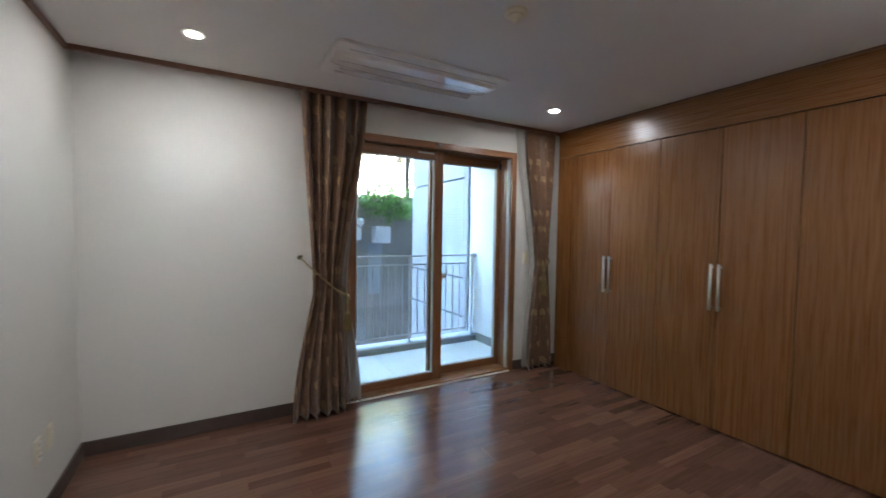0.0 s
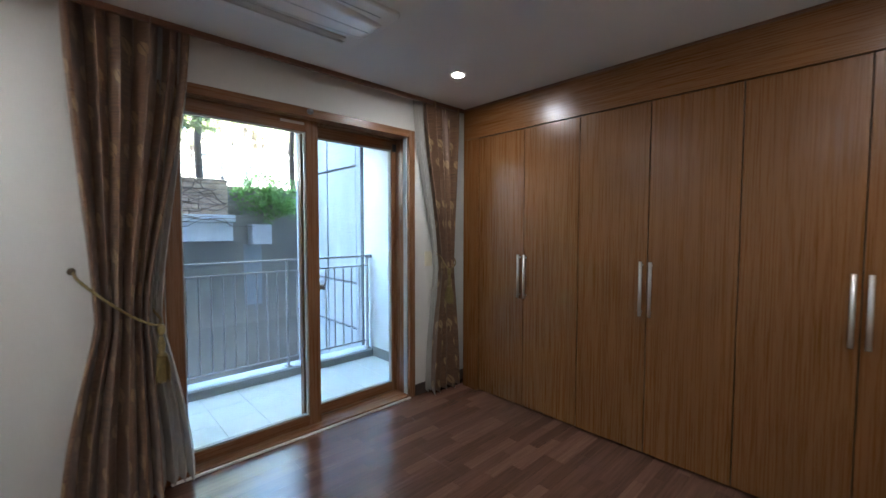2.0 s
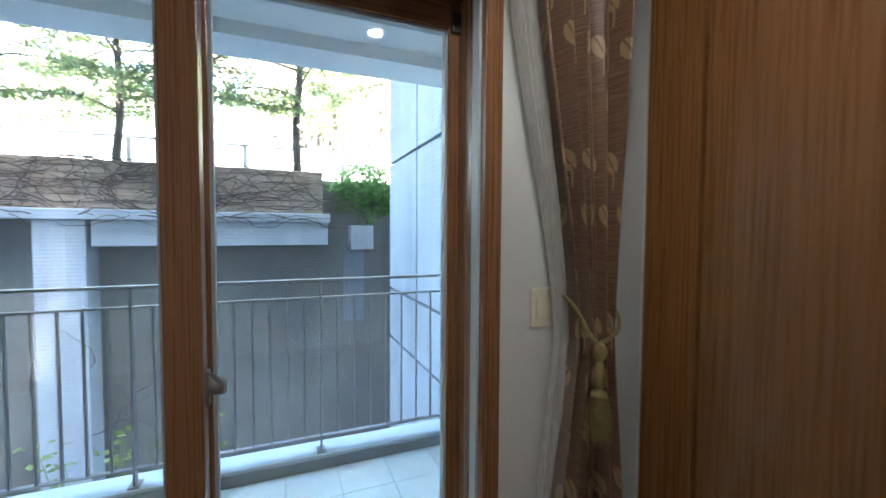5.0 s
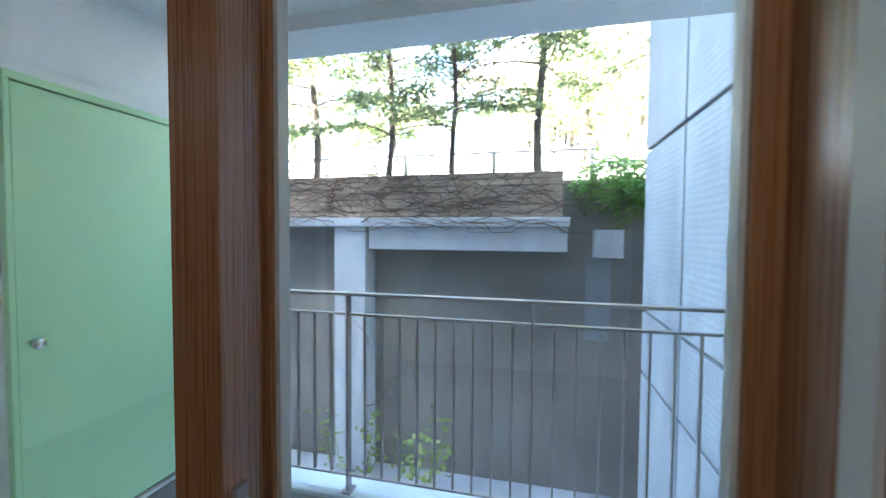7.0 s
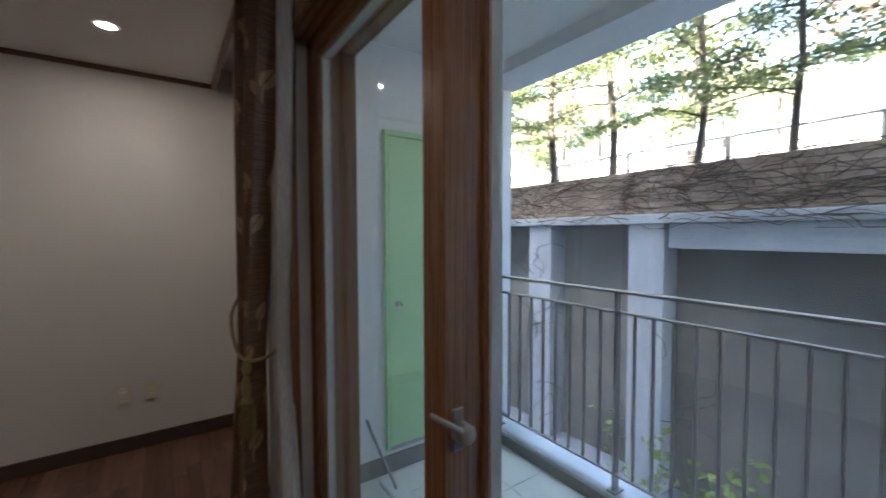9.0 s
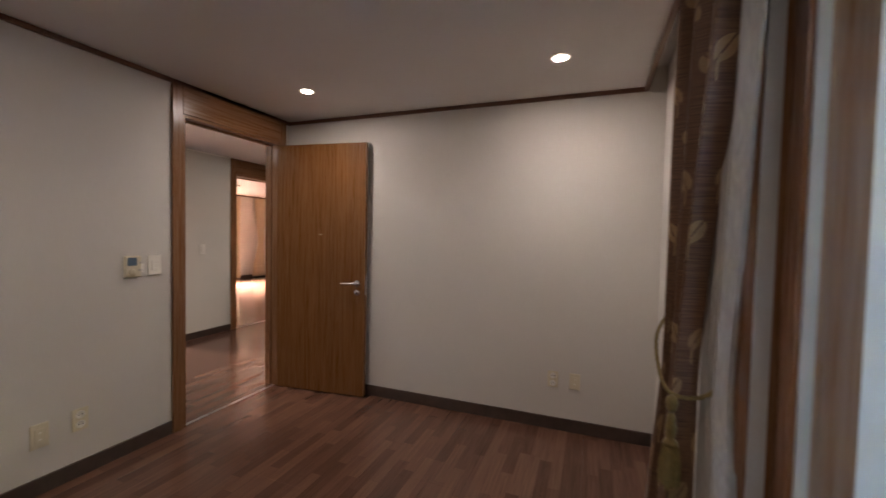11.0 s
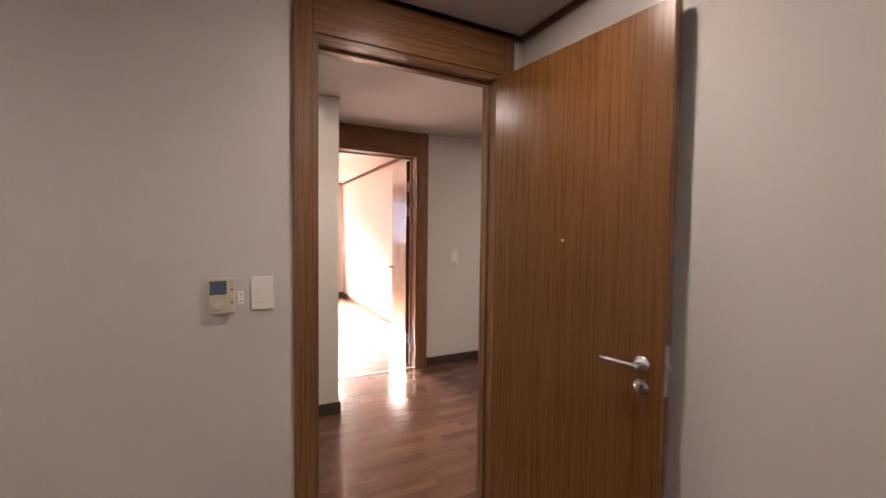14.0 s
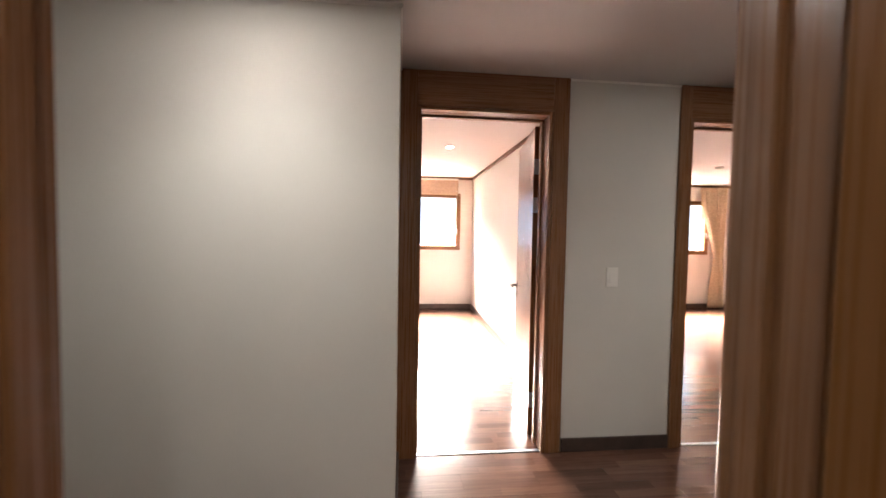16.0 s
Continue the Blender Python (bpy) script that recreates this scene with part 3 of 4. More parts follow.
for x, s in ((WX0 + FT, 1), (WX1 - FT, -1)):
    part("jamb_seal", boxes((min(x, x + s * 0.008), max(x, x + s * 0.008), YW + 0.012, YW + 0.052, 0.02, WZ - FT)), gasket, win)


def sash(x0, x1, y0, y1, z0, z1, name):
    s = part(name, boxes((x0 + 0.08, x1 - 0.08, y0, y1, z1 - 0.075, z1), (x0 + 0.08, x1 - 0.08, y0, y1, z0, z0 + 0.07), bevel=0.003), trim_x, win)
    part("stile", boxes((x0, x0 + 0.08, y0, y1, z0, z1), bevel=0.003), trim_v, s)
    part("stile", boxes((x1 - 0.08, x1, y0, y1, z0, z1), bevel=0.003), trim_v, s)
    g = 0.008
    yc = (y0 + y1) / 2
    part("glazing_seal", boxes((x0 + 0.08, x0 + 0.08 + g, yc - 0.014, yc + 0.014, z0 + 0.07, z1 - 0.075), (x1 - 0.08 - g, x1 - 0.08, yc - 0.014, yc + 0.014, z0 + 0.07, z1 - 0.075),
         (x0 + 0.08, x1 - 0.08, yc - 0.014, yc + 0.014, z1 - 0.075 - g, z1 - 0.075), (x0 + 0.08, x1 - 0.08, yc - 0.014, yc + 0.014, z0 + 0.07, z0 + 0.07 + g)), gasket, s)
    p = part("pane", boxes((x0 + 0.08, x1 - 0.08, yc - 0.003, yc + 0.003, z0 + 0.07, z1 - 0.075)), glass, s)
    p.visible_shadow = False
    return s


sash(WX0 + FT + 0.015, 1.645, 2.80, 2.855, 0.016, 2.02, "left_sash")
sash(1.57, WX1 - FT + 0.045, 2.90, 2.95, 0.016, 2.02, "right_sash")
part("meeting_stile", boxes((1.612, 1.638, 2.856, 2.899, 0.02, 2.02)), trim_v, win)
part("lock_plate", boxes((1.646, 1.654, 2.815, 2.842, 0.885, 0.972), bevel=0.002), dull_steel, win)
part("lock_handle", tube([(1.654, 2.828, 0.93), (1.678, 2.824, 0.935), (1.682, 2.81, 0.942), (1.674, 2.775, 0.968), (1.668, 2.752, 0.985)], [0.010, 0.010, 0.008, 0.006, 0.005], 10), dull_steel, win, "brushed steel lock handle", smooth=True)
part("lock_boss", lathe([(0.02, 0), (0.02, 0.03), (0.016, 0.036)], 20, 0, (1.654, 2.828, 0.93)), dull_steel, win, smooth=True)
part("top_catch", lathe([(0.017, 0), (0.017, 0.016), (0.012, 0.02)], 20, 1, (1.553, 2.70, 2.052)), dull_steel, win, smooth=True)
part("top_arm", boxes((1.40, 1.55, 2.79, 2.80, 1.985, 2.0), bevel=0.002), aluminium, win)
part("roller_cap", boxes((2.315, 2.345, 2.885, 2.9, 1.93, 1.99), bevel=0.003), black_plastic, win)

# ---- fitted wardrobe ----
DOOR_W, DOOR_TOP = 0.428, 2.047
EDGES = [2.452 - DOOR_W * i for i in range(7)]
body = thing("wardrobe", "honey oak fitted wardrobe with six doors up to the ceiling", "wardrobe", (XR, 1.2, 0))
part("frieze", boxes((XR - 0.012, 2.955, YB + 0.002, 2.62, DOOR_TOP + 0.004, H - 0.001), bevel=0.002), oak_y, body)
part("filler", boxes((XR - 0.012, 2.955, 2.455, 2.62, 0, DOOR_TOP + 0.002), bevel=0.002), oak_v, body)
part("filler", boxes((XR - 0.012, 2.955, YB + 0.002, EDGES[6] - 0.003, 0, DOOR_TOP + 0.002), bevel=0.002), oak_v, body)
part("plinth", boxes((XR + 0.03, 2.95, EDGES[6], 2.46, 0, 0.012)), black_plastic, body)
part("back_panel", boxes((2.925, 2.95, EDGES[6], 2.46, 0.012, DOOR_TOP)), black_plastic, body)
part("shadow_line", boxes((XR - 0.02, XR - 0.012, YB + 0.02, 2.62, H - 0.014, H - 0.001)), crown_wood, body)


def wardrobe_door(i):
    y1, y0 = EDGES[i] - 0.0022, EDGES[i + 1] + 0.0022
    d = part("wardrobe_door", boxes((XR, XR + 0.022, y0, y1, 0.012, DOOR_TOP), bevel=0.0015), oak_v, body)
    y = y0 + 0.024 if i % 2 == 0 else y1 - 0.024
    bm = tube([(XR - 0.032, y, 0.824), (XR - 0.032, y, 1.138)], 0.009, 12)
    for z in (0.845, 1.118):
        add_tube(bm, [(XR + 0.001, y, z), (XR - 0.03, y, z)], 0.005, 8)
    part("handle", bm, aluminium_bright, d, "brushed steel bar handle", smooth=True)


for i in range(6):
    wardrobe_door(i)


# ---- lamps and ceiling fittings ----
def downlight(x, y, z, watts, group, warm=(0.93, 1.0, 0.98), spread=130):
    d = thing("downlight", "small round recessed ceiling downlight, lit", "downlight", (x, y, z), group=group)
    part("ring", lathe([(0.036, 0.0), (0.05, 0.0), (0.052, -0.003), (0.05, -0.006), (0.038, -0.004)], 32, 2, (x, y, z - 0.001)), white_plastic, d, smooth=True)
    part("lens", lathe([(0.037, -0.003), (0.03, -0.005), (0.001, -0.006)], 32, 2, (x, y, z - 0.001)), lamp_glow, d)
    lamp("downlight_beam", "SPOT", look((x, y, z - 0.03), (x, y, 0)), watts, warm, soft=0.04, cone=(radians(spread), 1.0))


for x, y in DOWNLIGHTS:
    downlight(x, y, H, 0.2, "room downlights")
for x, y in HALL_LIGHTS:
    downlight(x, y, H, 0.75, "hall downlights", (0.97, 1, 0.95), 120)
downlight(-0.72, -4.4, H + 0.03, 0.3, "far room downlights")

ac = thing("air_conditioner", "white ceiling cassette air conditioner with a glossy curved cover", "air conditioner", (1.02, 2.03, H))


def rounded_plate(x0, x1, y0, y1, z0, z1, corner, n=10, taper=0.0):
    bm = bmesh.new()
    rings = []
    for z, inset in ((z1, 0.0), (z0 + (z1 - z0) * 0.4, taper * 0.3), (z0, taper)):
        ring = []
        for cx, cy, a0 in ((x1 - corner, y1 - corner, 0), (x0 + corner, y1 - corner, 90), (x0 + corner, y0 + corner, 180), (x1 - corner, y0 + corner, 270)):
            for k in range(n + 1):
                t = radians(a0 + 90 * k / n)
                ring.append(bm.verts.new((cx + (corner - inset) * math.cos(t), cy + (corner - inset) * math.sin(t), z)))
        rings.append(ring)
    for a, b in zip(rings, rings[1:]):
        for k in range(len(a)):
            bm.faces.new((a[k], a[(k + 1) % len(a)], b[(k + 1) % len(a)], b[k]))
    bm.faces.new(rings[0])
    bm.faces.new(rings[-1][::-1])
    return bm


part("cover_plate", rounded_plate(0.46, 1.58, 1.79, 2.27, H - 0.014, H - 0.0005, 0.05, taper=0.012), cassette_white, ac)
cover = bmesh.new()
NX, NY = 40, 14
grid = []
for i in range(NX + 1):
    row = []
    for j in range(NY + 1):
        u, v = -1 + 2 * i / NX, -1 + 2 * j / NY
        e = max(0.0, 1 - abs(u) ** 18) ** 0.5 * max(0.0, 1 - abs(v) ** 14) ** 0.5
        row.append(cover.verts.new((1.02 + 0.53 * u, 2.0 + 0.125 * v * (1 - 0.35 * u * u), H - 0.014 - 0.016 * e)))
    grid.append(row)
for i in range(NX):
    for j in range(NY):
        cover.faces.new((grid[i][j], grid[i + 1][j], grid[i + 1][j + 1], grid[i][j + 1]))
part("curved_cover", cover, gloss_white, ac, "glossy curved cover", smooth=True)
part("outlet_flap", boxes((0.55, 1.49, 2.195, 2.235, H - 0.022, H - 0.0135), bevel=0.003), cassette_white, ac)
part("outlet_slot", boxes((0.54, 1.50, 2.188, 2.194, H - 0.0155, H - 0.0135)), grey_plastic, ac)
part("intake_slot", boxes((0.54, 1.50, 1.866, 1.870, H - 0.0155, H - 0.0135)), grey_plastic, ac)
for k in range(4):
    part("louvre", boxes((0.56 + 0.012 * k, 1.48 - 0.012 * k, 2.142 + 0.012 * k, 2.148 + 0.012 * k, H - 0.021, H - 0.0135), bevel=0.002), cassette_white, ac)
part("cover_joint", boxes((0.52, 1.52, 2.001, 2.004, H - 0.0312, H - 0.0295)), grey_plastic, ac, "thin dark joint across the cover")
part("receiver_window", boxes((0.50, 0.53, 1.98, 2.06, H - 0.018, H - 0.0135), bevel=0.002), grey_plastic, ac)

sp = thing("smoke_detector", "round cream ceiling smoke detector", "smoke detector", (1.07, 1.16, H))
part("base", lathe([(0.05, 0), (0.05, -0.012), (0.046, -0.018)], 32, 2, (1.07, 1.16, H - 0.0005)), ivory, sp, smooth=True)
part("sensor", lathe([(0.036, -0.018), (0.028, -0.03), (0.012, -0.034), (0.012, -0.046), (0.002, -0.048)], 24, 2, (1.07, 1.16, H - 0.0005)), ivory, sp, smooth=True)


# ---- plates on the walls (built facing +y at the origin, then turned) ----
def plate(name, label, category, w, h, m, kind, mat=ivory):
    p = thing(name, label, category)
    part("plate", boxes((-w / 2, w / 2, 0, 0.009, -h / 2, h / 2), bevel=0.003), mat, p)
    if kind == "socket":
        for z in (-0.026, 0.026):
            s = part("socket_well", lathe([(0.021, 0.009), (0.021, 0.0105), (0.017, 0.0108), (0.016, 0.0095)], 24, 1, (0, 0, z)), white_plastic, p, smooth=True)
            part("pin_holes", boxes((-0.011, -0.006, 0.0095, 0.0112, z - 0.0025, z + 0.0025), (0.006, 0.011, 0.0095, 0.0112, z - 0.0025, z + 0.0025)), black_plastic, s)
    elif kind == "blank":
        part("cover_insert", boxes((-w * 0.27, w * 0.27, 0.009, 0.012, -h * 0.3, h * 0.3), bevel=0.002), mat, p)
        for z in (0.014, -0.02):
            part("clip", boxes((-0.006, 0.006, 0.012, 0.0128, z, z + 0.006)), white_plastic, p)
    else:
        n = kind
        part("rocker_frame", boxes((-w * 0.3, w * 0.3, 0.009, 0.0105, -h * 0.3, h * 0.3), bevel=0.001), mat, p)
        for k in range(n):
            z0 = -h * 0.28 + k * h * 0.56 / n
            bm = boxes((-w * 0.27, w * 0.27, 0.0105, 0.0145, z0 + 0.002, z0 + h * 0.56 / n - 0.002), bevel=0.001)
            part("rocker", bm, mat, p)
    p.matrix_world = m
    return p


plate("light_switch", "ivory three-gang light switch by the door", "light switch", 0.078, 0.122, pose(0.394, YB, 1.115), 3, white_plastic)
plate("wall_socket", "ivory double wall socket", "socket", 0.072, 0.118, pose(0.786, YB, 0.308), "socket")
plate("blank_plate", "ivory blank cable plate", "outlet plate", 0.074, 0.122, pose(0.955, YB, 0.295), "blank")
plate("wall_socket", "ivory double wall socket low on the wall", "socket", 0.07, 0.11, pose(XL, 2.10, 0.35, 0, 0, -90), "socket")
plate("blank_plate", "ivory cable plate low on the wall", "outlet plate", 0.07, 0.11, pose(XL, 2.245, 0.35, 0, 0, -90), "blank")
plate("light_switch", "ivory single light switch by the curtain", "light switch", 0.074, 0.118, pose(2.545, YW, 1.085, 0, 0, 180), 1)
plate("light_switch", "white single light switch in the hall", "light switch", 0.075, 0.12, pose(-1.50, HY1, 1.10), 1, white_plastic)
plate("wall_socket", "white double wall socket in the far room", "socket", 0.07, 0.11, pose(-1.44, -4.6, 0.33, 0, 0, -90), "socket", white_plastic)

th = thing("thermostat", "ivory heating thermostat with a small screen and dial", "thermostat", (0.525, YB, 1.11))
part("case", boxes((0.483, 0.567, YB, YB + 0.026, 1.05, 1.175), bevel=0.005), ivory, th)
part("screen", boxes((0.509, 0.561, YB + 0.026, YB + 0.0268, 1.118, 1.166)), screen_blue, th, "grey-blue display")
part("screen_frame", boxes((0.506, 0.509, YB + 0.026, YB + 0.028, 1.115, 1.169), (0.561, 0.564, YB + 0.026, YB + 0.028, 1.115, 1.169), (0.509, 0.561, YB + 0.026, YB + 0.028, 1.166, 1.169), (0.509, 0.561, YB + 0.026, YB + 0.028, 1.115, 1.118)), ivory, th)
part("dial", lathe([(0.019, 0), (0.018, 0.008), (0.015, 0.010)], 28, 1, (0.536, YB + 0.026, 1.082)), ivory, th, smooth=True)
for z in (1.135, 1.09):
    part("button", boxes((0.488, 0.498, YB + 0.026, YB + 0.0285, z - 0.004, z + 0.004), bevel=0.001), grey_plastic, th)
sn = thing("sensor_plate", "tiny white sensor plate with two holes", "sensor", (0.465, YB, 1.10))
part("plate", boxes((0.455, 0.476, YB, YB + 0.003, 1.075, 1.125), bevel=0.001), white_plastic, sn)
for z in (1.112, 1.088):
    part("hole", lathe([(0.003, 0), (0.003, 0.0008)], 12, 1, (0.465, YB + 0.003, z)), grey_plastic, sn)


# ---- curtains ----
def smooth_step(t):
    t = min(max(t, 0.0), 1.0)
    return t * t * (3 - 2 * t)


def hung_cloth(top, tie, foot, z_tie, z_top, z_foot, y, pleats, seed, mat, wide, depth=0.05, name="drape", parent=None, label="", lean=0.0):
    """Pleated cloth, drawn together at the tie and falling free below. top, tie, foot: the two edges in x."""
    rnd = random.Random(seed)
    nu, nv = 150, 54
    ph = [rnd.uniform(0, 6.28) for _ in range(4)]
    bm = bmesh.new()
    uvl = bm.loops.layers.uv.new("UVMap")
    g = []
    for j in range(nv + 1):
        z = z_top + (z_foot - z_top) * j / nv
        if z > z_tie:
            s = smooth_step((z - z_tie) / (z_top - z_tie)) ** 0.8
            x0, x1 = tie[0] + (top[0] - tie[0]) * s, tie[1] + (top[1] - tie[1]) * s
        else:
            s = smooth_step((z_tie - z) / (z_tie - z_foot)) ** 0.6
            x0, x1 = tie[0] + (foot[0] - tie[0]) * s, tie[1] + (foot[1] - tie[1]) * s
        amp = depth * (0.55 + 0.45 * (x1 - x0) / max(foot[1] - foot[0], 0.01))
        row = []
        for i in range(nu + 1):
            u = i / nu
            w = u + 0.018 * math.sin(2 * math.pi * 2 * u + ph[0] + 0.6 * z)
            fold = math.sin(2 * math.pi * pleats * w + ph[1]) + 0.35 * math.sin(2 * math.pi * (pleats * 0.5 + 0.7) * w + ph[2] + 0.8 * z) + 0.12 * math.sin(2 * math.pi * pleats * 2.3 * w + ph[3] + 2 * z)
            hem = 0.012 * math.sin(2 * math.pi * pleats * w + ph[1]) if j == nv else 0
            side = 0.35 * (x1 - x0) / pleats * math.sin(4 * math.pi * pleats * w + 2 * ph[1]) * 0.4
            row.append((bm.verts.new((x0 + (x1 - x0) * u + side * min(u, 1 - u) * 4 * 0.5, y + lean * (z_top - z) / (z_top - z_foot) + amp * 0.5 * fold, z + hem)), u * wide, z))
        g.append(row)
    for j in range(nv):
        for i in range(nu):
            q = (g[j][i], g[j][i + 1], g[j + 1][i + 1], g[j + 1][i])
            f = bm.faces.new([v[0] for v in q])
            for l, v in zip(f.loops, q):
                l[uvl].uv = (v[1], v[2])
    ob = part(name, bm, mat, parent, label, smooth=True)
    mod = ob.modifiers.new("thickness", "SOLIDIFY")
    mod.thickness, mod.offset = 0.0025, 0
    return ob


cl = thing("curtain", "brown leaf-patterned curtain tied back with a voile lining", "curtain", (0.66, 2.66, 0.03), group="room curtains")
hung_cloth((0.43, 0.90), (0.50, 0.69), (0.36, 0.72), 0.90, 2.40, 0.025, 2.672, 5, 3, drape_cloth, 1.3, 0.085, parent=cl, lean=-0.09)
hung_cloth((0.70, 0.91), (0.62, 0.76), (0.62, 0.88), 0.88, 2.40, 0.03, 2.697, 6, 8, sheer_cloth, 0.8, 0.06, "voile", cl, "pale see-through voile")
cr = thing("curtain", "brown leaf-patterned curtain tied back beside the wardrobe", "curtain", (2.62, 2.66, 0.03), group="room curtains")
hung_cloth((2.42, 2.76), (2.60, 2.735), (2.50, 2.80), 1.0, 2.40, 0.025, 2.655, 4, 5, drape_cloth, 1.1, 0.085, parent=cr)
hung_cloth((2.37, 2.53), (2.575, 2.63), (2.49, 2.62), 1.0, 2.40, 0.03, 2.69, 5, 9, sheer_cloth, 0.8, 0.03, "voile", cr, "pale see-through voile")


def twisted_cord(bm, pts, r, strands=3, turns=40):
    pts = [Vector(p) for p in pts]
    n = 70
    fine = []
    for i in range(n + 1):
        f = i / n * (len(pts) - 1)
        k = min(int(f), len(pts) - 2)
        p0, p1, p2, p3 = pts[max(k - 1, 0)], pts[k], pts[k + 1], pts[min(k + 2, len(pts) - 1)]
        t = f - k
        fine.append(0.5 * ((2 * p1) + (p2 - p0) * t + (2 * p0 - 5 * p1 + 4 * p2 - p3) * t * t + (3 * p1 - p0 - 3 * p2 + p3) * t ** 3))
    for s in range(strands):
        line = []
        for i, p in enumerate(fine):
            d = (fine[min(i + 1, n)] - fine[max(i - 1, 0)]).normalized()
            a = d.cross(Vector((0, 1, 0.3))).normalized()
            b = d.cross(a)
            w = 2 * math.pi * (i / n * turns / 4 + s / strands)
            line.append(p + r * 0.55 * (math.cos(w) * a + math.sin(w) * b))
        add_tube(bm, line, r * 0.6, 6)


def tassel(parent, x, y, z):
    part("knot", lathe([(0.004, 0.024), (0.014, 0.016), (0.018, 0.0), (0.014, -0.018), (0.007, -0.028)], 16, 2, (x, y, z)), gold_rope, parent, smooth=True)
    part("tassel_head", lathe([(0.007, -0.028), (0.012, -0.045), (0.017, -0.075), (0.014, -0.098), (0.011, -0.108), (0.02, -0.116), (0.023, -0.128)], 20, 2, (x, y, z)), gold_rope, parent, smooth=True)
    bm = bmesh.new()
    rnd = random.Random(int(x * 1000))
    for k in range(70):
        a, r0 = rnd.uniform(0, 6.28), rnd.uniform(0.008, 0.02)
        r1 = r0 * rnd.uniform(1.3, 1.75)
        add_tube(bm, [(x + r0 * math.cos(a), y + r0 * math.sin(a), z - 0.122), (x + r1 * math.cos(a), y + r1 * math.sin(a), z - 0.18), (x + r1 * math.cos(a), y + r1 * math.sin(a), z - rnd.uniform(0.235, 0.255))], 0.0022, 4, cap=False)
    part("fringe", bm, gold_rope, parent)


tb = thing("curtain_tieback", "gold twisted cord tieback with a tassel", "tieback", (2.67, 2.62, 1.0), group="curtain tiebacks")
bm = bmesh.new()
twisted_cord(bm, [(2.755, 2.72, 1.11), (2.75, 2.64, 1.08), (2.71, 2.59, 1.035), (2.635, 2.58, 1.005), (2.605, 2.59, 1.035), (2.59, 2.63, 1.10), (2.595, 2.70, 1.13)], 0.006)
part("cord", bm, gold_rope, tb)
tassel(tb, 2.632, 2.575, 0.985)
tb = thing("curtain_tieback", "gold twisted cord tieback on a small wall hook", "tieback", (0.56, 2.62, 0.95), group="curtain tiebacks")
bm = bmesh.new()
twisted_cord(bm, [(0.44, 2.69, 1.135), (0.455, 2.62, 1.10), (0.53, 2.555, 1.02), (0.62, 2.545, 0.935), (0.71, 2.565, 0.875), (0.745, 2.64, 0.88), (0.72, 2.71, 0.93)], 0.006)
part("cord", bm, gold_rope, tb)
part("hook", tube([(0.435, YW, 1.13), (0.435, YW - 0.05, 1.13), (0.435, YW - 0.06, 1.145)], [0.006, 0.006, 0.011], 10), bronze, tb, "small dark bronze hook", smooth=True)
part("hook_rose", lathe([(0.016, 0), (0.014, -0.006), (0.006, -0.01)], 20, 1, (0.435, YW, 1.13)), bronze, tb, smooth=True)
tassel(tb, 0.735, 2.57, 0.85)

# ---- balcony things ----
rl = thing("balcony_railing", "grey painted metal balcony railing with flat bars", "railing", (1.55, 4.325, -0.08))
part("top_rail", boxes((BX0 + 0.002, BX1 - 0.002, 4.30, 4.35, 1.0, 1.016), bevel=0.003), rail_paint, rl)
part("mid_rail", boxes((BX0 + 0.03, BX1 - 0.03, 4.31, 4.34, 0.892, 0.904), bevel=0.002), rail_paint, rl)
part("bottom_rail", boxes((BX0 + 0.03, BX1 - 0.03, 4.31, 4.34, 0.005, 0.017), bevel=0.002), rail_paint, rl)
for x in (BX0 + 0.002, BX1 - 0.032):
    part("wall_bracket", boxes((x, x + 0.03, 4.285, 4.365, 0.985, 1.03), bevel=0.004), rail_paint, rl)
POSTS = (0.137, 1.064, 2.04, 2.984)
for x in POSTS:
    po = part("post", boxes((x - 0.006, x + 0.006, 4.30, 4.35, -0.08, 1.0), bevel=0.002), rail_paint, rl)
    part("foot_plate", boxes((x - 0.028, x + 0.028, 4.285, 4.365, -0.083, -0.072), bevel=0.003), rail_paint, po)
bar = mesh_of("bar", boxes((-0.0045, 0.0045, -0.011, 0.011, 0.0, 0.876)), rail_paint)
for a, b in zip(POSTS, POSTS[1:]):
    n = round((b - a) / 0.1)
    for k in range(1, n):
        o = new("bar", bar)
        o.location = (a + (b - a) * k / n, 4.325, 0.016)
        o.parent = rl
        o.matrix_parent_inverse = rl.matrix_world.inverted()

gd = thing("storage_door", "mint green painted storage door on the balcony", "door", (BX0, 3.82, 0))
part("leaf", boxes((BX0 + 0.004, BX0 + 0.028, 3.455, 4.185, 0.0, 1.905), bevel=0.002), green_paint, gd)
part("head", boxes((BX0, BX0 + 0.034, 3.43, 4.21, 1.912, 1.945), bevel=0.002), green_paint, gd)
part("jamb", boxes((BX0, BX0 + 0.034, 3.43, 3.45, -0.02, 1.912), bevel=0.002), green_paint, gd)
part("jamb", boxes((BX0, BX0 + 0.034, 4.19, 4.21, -0.02, 1.912), bevel=0.002), green_paint, gd)
part("sill", boxes((BX0, BX0 + 0.034, 3.45, 4.19, -0.02, -0.004), bevel=0.002), aluminium, gd)
part("knob", lathe([(0.012, 0.0), (0.012, 0.02), (0.022, 0.026), (0.024, 0.04), (0.016, 0.052), (0.002, 0.054)], 20, 0, (BX0 + 0.028, 3.50, 0.89)), chrome, gd, smooth=True)
for z in (0.03, 1.86):
    part("pivot", boxes((BX0 + 0.028, BX0 + 0.045, 4.14, 4.2, z - 0.012, z + 0.012), bevel=0.003), green_paint, gd)

